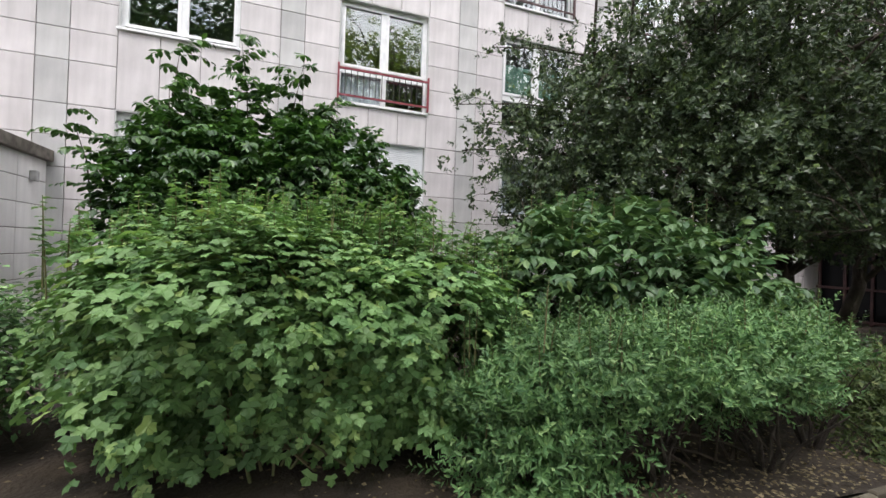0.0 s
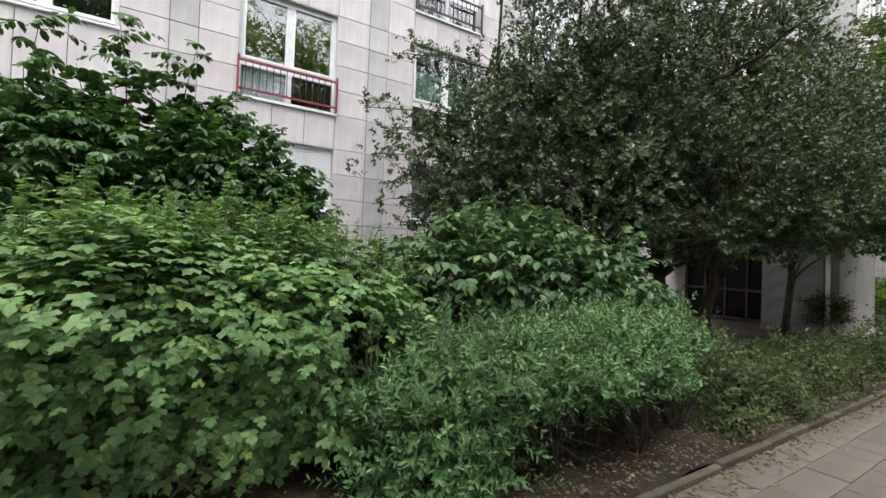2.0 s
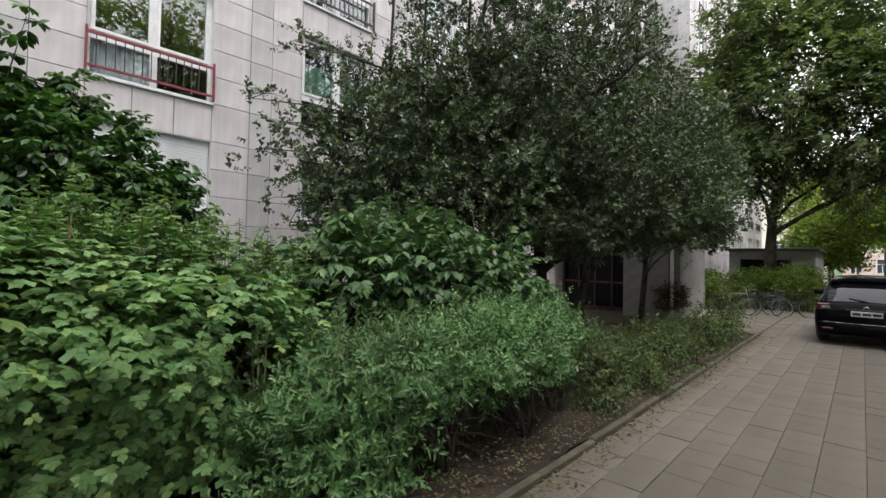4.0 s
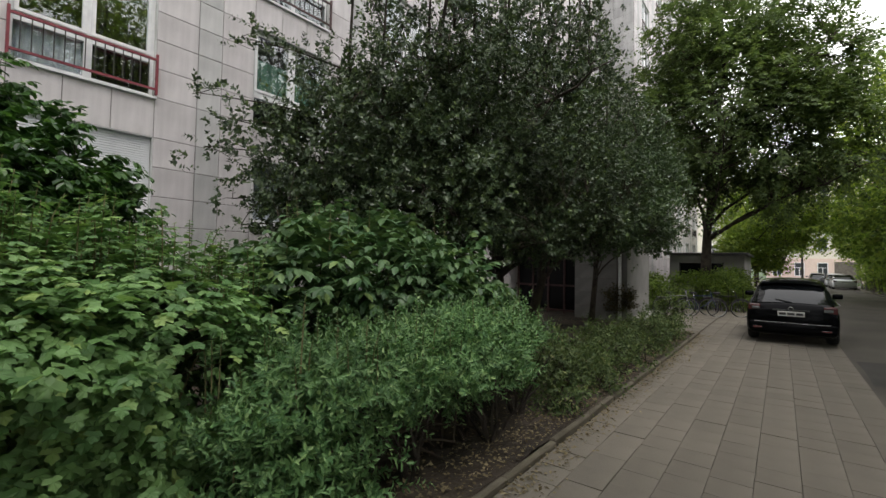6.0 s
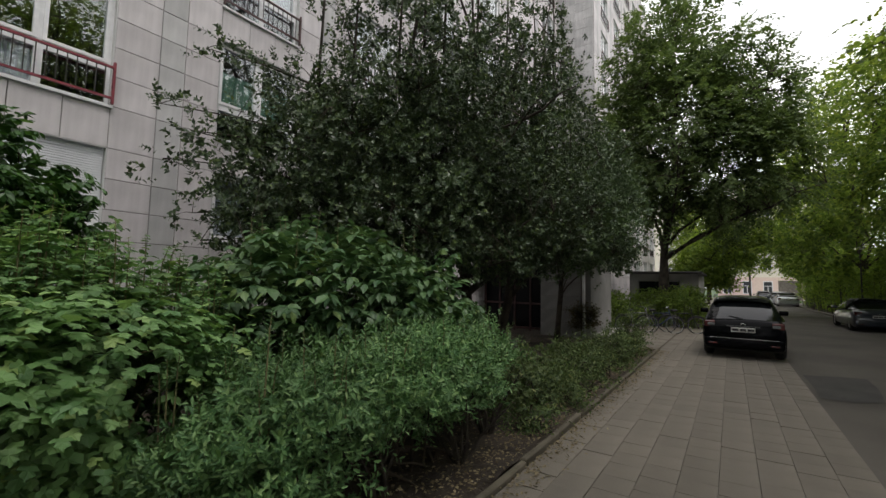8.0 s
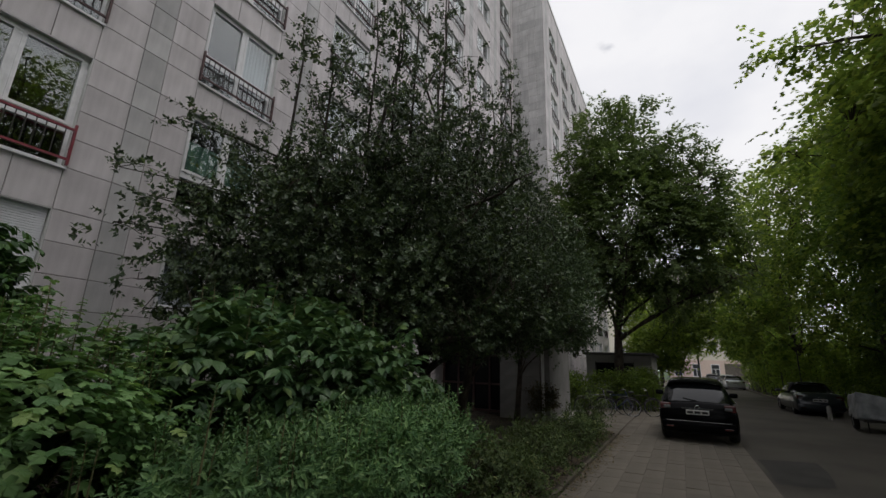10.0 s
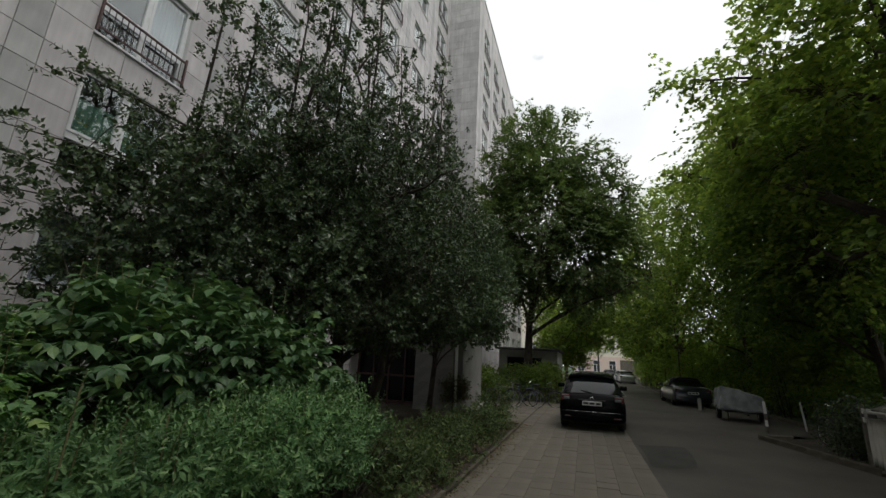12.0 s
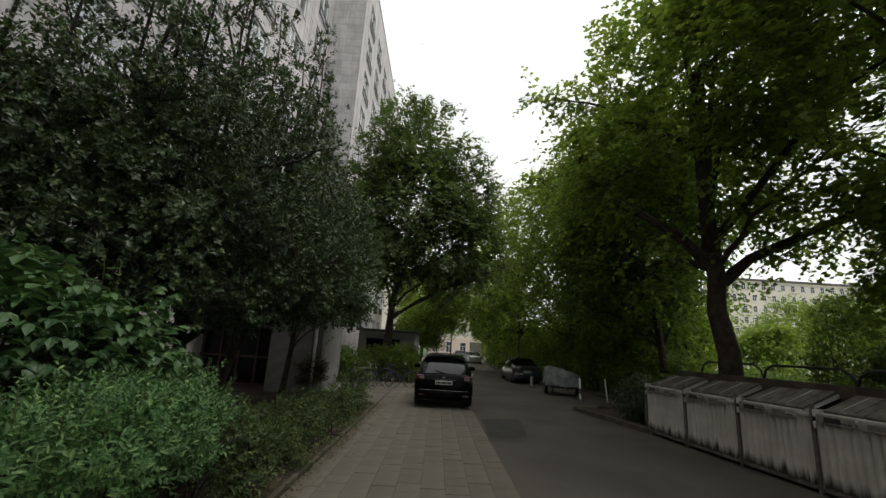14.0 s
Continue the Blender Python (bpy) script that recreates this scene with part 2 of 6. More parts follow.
_b.inputs["Roughness"].default_value, _b.inputs["Coat Weight"].default_value, _b.inputs["Coat Roughness"].default_value = 0.18, 0.05, 0.03
_b.inputs["Specular IOR Level"].default_value = 0.05
M_CARSILVER, _n, _l, _b = mat_new("silver_car_paint")
_b.inputs["Base Color"].default_value = (0.42, 0.43, 0.45, 1)
_b.inputs["Metallic"].default_value, _b.inputs["Roughness"].default_value, _b.inputs["Coat Weight"].default_value = 0.5, 0.35, 0.8
M_CARBLUE, _n, _l, _b = mat_new("dark_blue_car_paint")
_b.inputs["Base Color"].default_value = (0.008, 0.012, 0.02, 1)
_b.inputs["Roughness"].default_value, _b.inputs["Coat Weight"].default_value = 0.3, 0.8
M_CARGLASS, _n, _l, _b = mat_new("tinted_car_glass")
_b.inputs["Base Color"].default_value = (0.006, 0.007, 0.008, 1)
_b.inputs["Roughness"].default_value, _b.inputs["Specular IOR Level"].default_value = 0.03, 0.55
M_DARKGLASS, _n, _l, _b = mat_new("dark_door_glass")
_b.inputs["Base Color"].default_value = (0.006, 0.007, 0.008, 1)
_b.inputs["Roughness"].default_value, _b.inputs["Specular IOR Level"].default_value = 0.05, 0.15
M_RUBBER = surface("tyre_rubber", (0.012, 0.012, 0.012), (0.022, 0.021, 0.02), 20, 0.85, 0, 90, 0.3)
M_RIM = surface("alloy_rim", (0.25, 0.25, 0.26), (0.38, 0.38, 0.39), 8, 0.35, 0.8, 90, 0.05)
M_TAIL, _n, _l, _b = mat_new("tail_light_lens")
_b.inputs["Base Color"].default_value = (0.07, 0.012, 0.012, 1)
_b.inputs["Roughness"].default_value, _b.inputs["Coat Weight"].default_value = 0.15, 1.0
M_LENS, _n, _l, _b = mat_new("clear_lens")
_b.inputs["Base Color"].default_value = (0.10, 0.10, 0.105, 1)
_b.inputs["Roughness"].default_value, _b.inputs["Coat Weight"].default_value = 0.15, 1.0
M_CHROME, _n, _l, _b = mat_new("chrome")
_b.inputs["Base Color"].default_value = (0.75, 0.75, 0.76, 1)
_b.inputs["Metallic"].default_value, _b.inputs["Roughness"].default_value = 1.0, 0.12
M_PLATE = surface("plate_white", (0.62, 0.62, 0.6), (0.7, 0.7, 0.68), 9, 0.5)
M_INK = surface("plate_ink", (0.02, 0.02, 0.02), (0.04, 0.04, 0.04), 9, 0.6)
M_TARP = surface("grey_tarpaulin", (0.15, 0.16, 0.17), (0.30, 0.31, 0.32), 3.0, 0.6, 0, 40, 0.5)
M_BINWHITE = surface("weathered_white_metal", (0.46, 0.45, 0.42), (0.64, 0.63, 0.60), 2.0, 0.6, 0.1, 60, 0.3)
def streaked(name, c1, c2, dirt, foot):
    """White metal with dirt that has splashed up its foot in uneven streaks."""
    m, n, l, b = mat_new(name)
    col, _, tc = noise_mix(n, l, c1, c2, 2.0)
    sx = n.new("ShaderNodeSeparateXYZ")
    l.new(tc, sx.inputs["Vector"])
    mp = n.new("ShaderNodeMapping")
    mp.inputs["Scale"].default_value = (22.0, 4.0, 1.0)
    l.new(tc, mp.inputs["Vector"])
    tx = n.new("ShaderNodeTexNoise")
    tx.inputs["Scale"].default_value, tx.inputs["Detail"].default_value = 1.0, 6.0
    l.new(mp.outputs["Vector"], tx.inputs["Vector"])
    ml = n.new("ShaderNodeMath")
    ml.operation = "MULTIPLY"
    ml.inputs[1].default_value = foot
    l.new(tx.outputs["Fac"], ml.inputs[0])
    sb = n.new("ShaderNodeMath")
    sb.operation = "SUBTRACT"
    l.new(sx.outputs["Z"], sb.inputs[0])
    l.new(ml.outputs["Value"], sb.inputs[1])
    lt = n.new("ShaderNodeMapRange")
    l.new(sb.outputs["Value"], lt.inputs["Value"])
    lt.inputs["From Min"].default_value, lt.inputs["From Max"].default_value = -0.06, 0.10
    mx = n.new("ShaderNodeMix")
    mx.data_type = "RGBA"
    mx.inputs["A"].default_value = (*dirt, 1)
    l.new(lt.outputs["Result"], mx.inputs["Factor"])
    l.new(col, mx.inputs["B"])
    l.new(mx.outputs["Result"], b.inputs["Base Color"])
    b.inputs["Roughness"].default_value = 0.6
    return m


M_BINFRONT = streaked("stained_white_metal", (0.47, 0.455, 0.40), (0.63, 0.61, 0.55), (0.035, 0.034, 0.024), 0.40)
M_BINLID = surface("grey_plastic_lid", (0.07, 0.062, 0.05), (0.19, 0.178, 0.155), 5.0, 0.55, 0, 60, 0.3)
M_LIDEDGE = surface("worn_lid_edge", (0.20, 0.19, 0.17), (0.40, 0.385, 0.355), 7.0, 0.6, 0, 70, 0.3)
M_BOARD = surface("brown_board", (0.045, 0.035, 0.026), (0.09, 0.07, 0.05), 3.0, 0.85, 0, 60, 0.5)
M_RUST = surface("rusty_post", (0.09, 0.078, 0.064), (0.19, 0.17, 0.145), 7.0, 0.8, 0.3, 80, 0.5)
M_CREAM = surface("cream_render", (0.68, 0.63, 0.53), (0.77, 0.72, 0.63), 0.3, 0.9, 0, 6, 0.1)
M_PINK = surface("pink_render", (0.64, 0.50, 0.43), (0.73, 0.59, 0.52), 0.3, 0.9, 0, 6, 0.1)
M_ROOF = surface("roof_felt", (0.10, 0.09, 0.085), (0.17, 0.15, 0.14), 0.6, 0.9, 0, 12, 0.2)
M_FARGLASS, _n, _l, _b = mat_new("far_window_glass")
_b.inputs["Base Color"].default_value = (0.05, 0.055, 0.06, 1)
_b.inputs["Roughness"].default_value = 0.08
M_BLUE = surface("blue_frame_paint", (0.02, 0.035, 0.09), (0.03, 0.05, 0.12), 9, 0.35)
M_SADDLE = surface("black_vinyl", (0.015, 0.015, 0.015), (0.03, 0.03, 0.03), 9, 0.6)

# ---- building blocks ----


def part(name, bm, material, parent=None, label="", m=None, smooth=False):
    """Link a bmesh (or a ready mesh) as one mesh object under a thing or a part."""
    if isinstance(bm, bmesh.types.BMesh):
        me = bpy.data.meshes.new(name)
        bm.to_mesh(me)
        bm.free()
    else:
        me = bm
    if material and not me.materials:
        me.materials.append(material)
    if smooth:
        me.polygons.foreach_set("use_smooth", [True] * len(me.polygons))
    ob = new(name, me)
    if parent:
        ob.parent = parent
    if m is not None:
        ob.matrix_basis = m
    if label:
        ob["label"] = label
    return ob


def thing(name, m, label, category, group="", kind=""):
    ob = new(name)
    ob.matrix_basis = m
    return tagged(ob, label, category, group, kind)


BOX_F = ((0, 3, 2, 1), (4, 5, 6, 7), (0, 1, 5, 4), (1, 2, 6, 5), (2, 3, 7, 6), (3, 0, 4, 7))


def add_box(bm, x0, x1, y0, y1, z0, z1, m=None):
    vs = [bm.verts.new(p) for p in ((x0, y0, z0), (x1, y0, z0), (x1, y1, z0), (x0, y1, z0), (x0, y0, z1), (x1, y0, z1), (x1, y1, z1), (x0, y1, z1))]
    for f in BOX_F:
        bm.faces.new([vs[i] for i in f])
    if m is not None:
        bmesh.ops.transform(bm, matrix=m, verts=vs)
    return vs


def box(x0, x1, y0, y1, z0, z1, bevel=0.0, seg=1):
    bm = bmesh.new()
    add_box(bm, x0, x1, y0, y1, z0, z1)
    if bevel:
        bmesh.ops.bevel(bm, geom=bm.edges[:], offset=bevel, segments=seg, affect="EDGES", profile=0.6)
    return bm


def tube_into(bm, pts, radii, sides=6, cap=True):
    """A tapered tube along a line of points."""
    pts = [Vector(p) for p in pts]
    rings = []
    up = Vector((0.31, 0.17, 0.93))
    for i, p in enumerate(pts):
        d = (pts[min(i + 1, len(pts) - 1)] - pts[max(i - 1, 0)]).normalized()
        a = d.cross(up)
        if a.length < 0.05:
            a = d.cross(Vector((1, 0, 0)))
        a.normalize()
        b = d.cross(a)
        rings.append([bm.verts.new(p + float(radii[i]) * (math.cos(2 * math.pi * k / sides) * a + math.sin(2 * math.pi * k / sides) * b)) for k in range(sides)])
    for r0, r1 in zip(rings, rings[1:]):
        for k in range(sides):
            bm.faces.new((r0[k], r0[(k + 1) % sides], r1[(k + 1) % sides], r1[k]))
    if cap:
        bm.faces.new(rings[0][::-1])
        bm.faces.new(rings[-1])


def tube(pts, r, sides=8):
    bm = bmesh.new()
    tube_into(bm, pts, [r] * len(pts) if not isinstance(r, (list, tuple)) else r, sides)
    return bm


def ring(radius, thick, n=28, k=8, axis="y", width=1.0):
    bm = bmesh.new()
    rs = []
    for i in range(n):
        a = 2 * math.pi * i / n
        row = []
        for j in range(k):
            c = 2 * math.pi * j / k
            rr = radius + thick * math.cos(c)
            w = thick * width * math.sin(c)
            row.append(bm.verts.new((rr * math.cos(a), w, rr * math.sin(a))))
        rs.append(row)
    for i in range(n):
        for j in range(k):
            bm.faces.new((rs[i][j], rs[i][(j + 1) % k], rs[(i + 1) % n][(j + 1) % k], rs[(i + 1) % n][j]))
    bmesh.ops.recalc_face_normals(bm, faces=bm.faces[:])
    return bm


def arrays_mesh(name, verts, faces, material):
    """A mesh from arrays; faces is an (n, k) array."""
    me = bpy.data.meshes.new(name)
    nf, k = faces.shape
    me.vertices.add(len(verts))
    me.vertices.foreach_set("co", np.ascontiguousarray(verts, dtype=np.float32).ravel())
    me.loops.add(nf * k)
    me.loops.foreach_set("vertex_index", np.ascontiguousarray(faces, dtype=np.int32).ravel())
    me.polygons.add(nf)
    me.polygons.foreach_set("loop_start", np.arange(0, nf * k, k, dtype=np.int32))
    me.polygons.foreach_set("loop_total", np.full(nf, k, dtype=np.int32))
    me.polygons.foreach_set("use_smooth", np.zeros(nf, dtype=bool))
    me.update(calc_edges=True)
    me.validate()
    me.materials.append(material)
    return me


CH_F = np.array([(8, 9, 10, 11), (4, 5, 9, 8), (5, 6, 10, 9), (6, 7, 11, 10), (7, 4, 8, 11), (0, 1, 5, 4), (1, 2, 6, 5), (2, 3, 7, 6), (3, 0, 4, 7)])


def chamfered(sx, sy, sz, c):
    """A slab lying on z = 0 with a chamfered upper rim: 12 points for CH_F."""
    lo = [(-sx / 2, -sy / 2), (sx / 2, -sy / 2), (sx / 2, sy / 2), (-sx / 2, sy / 2)]
    hi = [(-sx / 2 + c, -sy / 2 + c), (sx / 2 - c, -sy / 2 + c), (sx / 2 - c, sy / 2 - c), (-sx / 2 + c, sy / 2 - c)]
    return np.array([(x, y, 0) for x, y in lo] + [(x, y, sz - c) for x, y in lo] + [(x, y, sz) for x, y in hi], dtype=float)


# ---- foliage ----
OVAL_V = np.array([(0, 0, 0), (0.2, 0.22, 0.05), (0.25, 0.55, 0.05), (0, 1, -0.12), (-0.25, 0.55, 0.05), (-0.2, 0.22, 0.05), (0, 0.5, 0.0)])
OVAL_F = np.array([(0, 1, 6), (1, 2, 6), (2, 3, 6), (3, 4, 6), (4, 5, 6), (5, 0, 6)])
NARROW_V = np.array([(0, 0, 0), (0.15, 0.4, 0.04), (0, 1, -0.08), (-0.15, 0.4, 0.04)])
DIAMOND_V = np.array([(0, 0, 0), (0.3, 0.45, 0.06), (0, 1, -0.06), (-0.3, 0.45, 0.06)])
DIAMOND_F = np.array([(0, 1, 2), (0, 2, 3)])
HEX_V = np.array([(0, 0, 0), (0.23, 0.30, 0.06), (0.25, 0.66, 0.05), (0, 1, -0.05), (-0.25, 0.66, 0.05), (-0.23, 0.30, 0.06)])
HEX_F = np.array([(0, 1, 2), (0, 2, 3), (0, 3, 4), (0, 4, 5)])
LOBED_HALF = [(0.38, -0.03, -0.05), (0.60, 0.30, -0.12), (0.25, 0.46, 0.04), (0.38, 0.74, -0.05), (0.15, 0.88, -0.06)]
LOBED_V = np.array([(0, 0.40, -0.02), (0, 0.07, 0)] + LOBED_HALF + [(0, 1.06, -0.15)] + [(-x, y, z) for x, y, z in reversed(LOBED_HALF)])
LOBED_F = np.array([(0, i, i + 1) for i in range(1, 12)] + [(0, 12, 1)])
STAR_V = np.array([(0, 0, 0), (0.5, 0.15, -0.04), (0.22, 0.4, 0.03), (0.48, 0.75, -0.06), (0, 1, -0.08), (-0.48, 0.75, -0.06), (-0.22, 0.4, 0.03), (-0.5, 0.15, -0.04)])
STAR_F = np.array([(0, 1, 2), (0, 2, 6), (0, 6, 7), (2, 3, 4), (2, 4, 6), (6, 4, 5)])


def unit(a):
    return a / np.maximum(np.linalg.norm(a, axis=1, keepdims=True), 1e-6)


def leaf_frames(axis, normal):
    axis = unit(axis)
    side = unit(np.cross(axis, normal))
    nrm = np.cross(side, axis)
    return side, axis, nrm


def leaves_mesh(name, pos, axis, normal, size, tv, tf, material):
    side, ax, nr = leaf_frames(axis, normal)
    n, k = len(pos), len(tv)
    s = size[:, None, None]
    v = pos[:, None, :] + s * (tv[None, :, 0:1] * side[:, None, :] + tv[None, :, 1:2] * ax[:, None, :] + tv[None, :, 2:3] * nr[:, None, :])
    f = (tf[None] + (np.arange(n) * k)[:, None, None]).reshape(-1, 3)
    return arrays_mesh(name, v.reshape(-1, 3), f, material)


def clusters(rng, blobs, n, lump=0.25, shell=0.55, freq=1.4, floor=0.25, gap=-0.35, thin=0.0, thin_z=5.0):
    """Twig ends over a union of uneven ellipsoids (cx, cy, cz, rx, ry, rz), thinned by a slow noise."""
    vol = np.array([b[3] * b[4] + b[4] * b[5] + b[3] * b[5] for b in blobs])
    out, ways = [], []
    tries = 0
    while len(out) < n and tries < n * 12:
        tries += 1
        b = blobs[rng.choice(len(blobs), p=vol / vol.sum())]
        d = rng.normal(size=3)
        d /= np.linalg.norm(d)
        r = shell + (1 - shell) * rng.random() ** 0.7
        if rng.random() < 0.15:
            r = 0.3 + 0.5 * rng.random()
        lumpy = 1 + lump * 1.6 * noise.noise(Vector(d * 2.1) + Vector((b[0], b[1], b[2])))
        p = np.array(b[:3]) + d * np.array(b[3:6]) * r * lumpy
        if p[2] < floor or noise.noise(Vector(p * freq)) < gap + thin * max(0.0, p[2] - thin_z):
            continue
        out.append(p)
        ways.append(d)
    return np.array(out), np.array(ways)


def foliage(rng, ends, ways, per, spread, size, droop=0.3, flat=0.6, tilt=0.5, face=0.0):
    """Leaves round the twig ends: places, axes, normals and sizes."""
    n = len(ends) * per
    c = np.repeat(ends, per, axis=0)
    w = np.repeat(ways, per, axis=0)
    pos = c + rng.normal(size=(n, 3)) * np.array(spread)
    axis = w * 0.6 + rng.normal(size=(n, 3)) * 0.7
    axis[:, 2] = axis[:, 2] * (1 - flat) - droop
    normal = np.array([0, 0, 1.0]) + rng.normal(size=(n, 3)) * tilt + w * 0.35
    if face:
        low = 1 - np.clip((pos[:, 2:3] - ends[:, 2].min()) / np.ptp(ends[:, 2]), 0, 1)
        out = w * np.array([1, 1, 0.3])
        normal = normal * (1 - 0.6 * low) + out * face * low
        axis[:, 2:3] -= 0.8 * low
    return pos, axis, normal, size * (0.65 + 0.6 * rng.random(n))


def sprays(rng, ends, ways, shoots, count, length, size, up=0.5, out=0.6, wild=0.4, arch=0.0, angle=0.9, drop=0.0, flat=0.4, spread=0.08, fan=False):
    """Short shoots at the twig ends with leaves set along them, in a spiral or, as a fan, to both sides."""
    n = len(ends) * shoots
    base = np.repeat(ends, shoots, axis=0) + rng.normal(size=(n, 3)) * spread
    d = unit(np.repeat(ways, shoots, axis=0) * out + np.array([0, 0, up]) + rng.normal(size=(n, 3)) * wild)
    ln = length * (0.55 + 0.8 * rng.random((n, 1, 1)))
    q = ((np.arange(count)[None] + 0.9 * rng.random((n, count))) / count)[:, :, None]
    down = np.array([0, 0, 1.0])
    p = base[:, None, :] + d[:, None, :] * ln * q - down * arch * ln * q * q
    t = d[:, None, :] - down * 2 * arch * q
    t = t / np.linalg.norm(t, axis=2, keepdims=True)
    a = np.cross(t, down + 0.02)
    a = a / np.maximum(np.linalg.norm(a, axis=2, keepdims=True), 1e-5)
    b = np.cross(a, t)
    turn = np.arange(count)[None, :, None] * (math.pi if fan else 2.4) + rng.normal(size=(n, count, 1)) * 0.35 + (0 if fan else rng.random((n, 1, 1)) * 6.3)
    r = np.cos(turn) * a + np.sin(turn) * b
    c, sn = math.cos(angle), math.sin(angle)
    axis = t * c + r * sn - down * drop + rng.normal(size=(n, count, 3)) * 0.14
    nr = (b if fan else t * sn - r * c) * (1 - flat) + down * flat + rng.normal(size=(n, count, 3)) * 0.2
    sz = size * (0.75 + 0.5 * rng.random((n, count, 1))) * (1.12 - 0.5 * q ** 2)
    return p.reshape(-1, 3), axis.reshape(-1, 3), nr.reshape(-1, 3), sz.reshape(-1)


def limbs_and_twigs(rng, bm_limb, bm_twig, trunk, r0, ends, n_limbs, twig_r=0.012, start=0.35, sag=0.12, every=1, more=(), far_twig=1.5):
    """Limbs leave the trunk line for some of the ends; every end gets a twig from the nearest limb."""
    trunk = [Vector(p) for p in trunk]
    samples = []
    picks = [rng.integers(len(ends))]
    dist = np.linalg.norm(ends - ends[picks[0]], axis=1)
    for _ in range(n_limbs - 1):
        i = int(np.argmax(dist * (0.7 + 0.6 * rng.random(len(ends)))))
        picks.append(i)
        dist = np.minimum(dist, np.linalg.norm(ends - ends[i], axis=1))
    for i in picks:
        e = Vector(ends[i])
        k = start + (1 - start) * rng.random()
        j = min(int(k * (len(trunk) - 1)), len(trunk) - 2)
        s = trunk[j].lerp(trunk[j + 1], k * (len(trunk) - 1) - j)
        if e.z < s.z + 0.2:
            s = trunk[max(0, int(start * (len(trunk) - 1)))]
        mid = s.lerp(e, 0.5) + Vector((0, 0, sag * (e - s).length)) + Vector(rng.normal(size=3)) * 0.12
        pts = []
        for q in np.linspace(0, 1, 8):
            p = s * (1 - q) ** 2 + mid * 2 * q * (1 - q) + e * q * q
            pts.append(p + Vector(rng.normal(size=3)) * 0.035 * (e - s).length * q * (1 - q) * 2)
        rr = r0 * (0.25 + 0.25 * rng.random())
        tube_into(bm_limb, pts, [max(rr * (1 - 0.85 * q), twig_r) for q in np.linspace(0, 1, 8)], 6)
        samples += [tuple(p) for p in pts[2:]]
    for pts in more:
        pts = [Vector(p) for p in pts]
        tube_into(bm_limb, pts, [0.028 * (1.1 - 0.9 * i / (len(pts) - 1)) for i in range(len(pts))], 5)
        samples += [tuple(p) for p in pts]
    samples = np.array(samples)
    for e in ends[::every]:
        d = np.linalg.norm(samples - e, axis=1) + np.maximum(0, samples[:, 2] - e[2]) * 0.6
        s = Vector(samples[int(np.argmin(d))])
        e = Vector(e)
        if (e - s).length > far_twig:
            continue
        mid = s.lerp(e, 0.5) + Vector((0, 0, 0.1 * (e - s).length))
        tube_into(bm_twig, (s, mid, e), (twig_r * 1.3, twig_r, twig_r * 0.4), 3, False)

# ---- ground ----
YF, YK, YE, YR = 9.2, 2.37, -0.60, -5.15
def sheet(name, x0, x1, y0, y1, z, material, label, category, nx=1, ny=1, rough=0.0, kind="structure"):
    bm = bmesh.new()
    vs = [[bm.verts.new((x0 + (x1 - x0) * i / nx, y0 + (y1 - y0) * j / ny, z)) for j in range(ny + 1)] for i in range(nx + 1)]
    for i in range(nx):
        for j in range(ny):
            bm.faces.new((vs[i][j], vs[i + 1][j], vs[i + 1][j + 1], vs[i][j + 1]))
    if rough:
        for v in bm.verts:
            v.co.z += rough * (noise.noise(v.co * 1.3) + 0.5 * noise.noise(v.co * 4.0))
    return tagged(part(name, bm, material, smooth=bool(rough)), label, category, kind=kind)


sheet("ground", -700, 900, -800, 800, -0.09, M_GRASS, "rough green ground reaching to the horizon", "ground")
sheet("road", -60, 95, YR, YE, -0.012, M_ASPHALT, "worn grey-brown asphalt roadway", "road", 60, 6, 0.006)
sheet("parking_bay", 16.6, 95, -7.2, YR - 0.002, -0.010, M_ASPHALT, "asphalt parking strip beside the road", "road")
sheet("bin_yard", -12, 12.6, -6.9, YR - 0.002, -0.010, M_ASPHALT, "asphalt standing place for the bins", "road")
sheet("planting_bed", -22, 13.2, YK + 0.04, YF + 0.1, 0.03, M_SOIL, "dark soil of a shrub bed with litter", "soil", 130, 26, 0.045)
sheet("entrance_bed", 13.2, 18.2, 4.6, YF + 0.1, 0.022, M_SOIL, "bare dark soil beside the entrance porch", "soil", 20, 20, 0.02)
sheet("pavement_bedding", -30, 60, YE, 4.6, -0.035, M_SAND, "sandy bedding under the paving slabs", "pavement")
sheet("far_pavement", 60, 95, YE, 4.6, -0.008, M_SLAB_J, "pale paved footway along the street", "pavement")
sheet("park_lawn", -60, 95, -60, -7.2, 0.01, M_GRASS, "shaded lawn of the park", "lawn", 60, 30, 0.05)

# asphalt repair patch
PATCH = ((11.75, -0.68), (12.0, -1.25), (12.1, -1.75), (11.2, -1.72), (10.3, -1.62), (9.65, -1.5), (9.4, -1.1), (9.36, -0.66), (10.6, -0.70))
bm = bmesh.new()
pv = [bm.verts.new((x, y, -0.0025)) for x, y in PATCH]
bm.faces.new(pv)
bmesh.ops.recalc_face_normals(bm, faces=bm.faces[:])
tagged(part("asphalt_patch", bm, M_PATCH), "darker repaired patch in the asphalt", "road patch", kind="structure")

# kerb edging of the bed, stone by stone
kerb = thing("kerb", pose(0, 0, 0), "low concrete edging stones between bed and pavement", "kerb", kind="structure")
kv = chamfered(0.99, 0.068, 0.135, 0.014)
k_me = arrays_mesh("kerb_stone", kv, CH_F, M_KERB)
krng = np.random.default_rng(5)
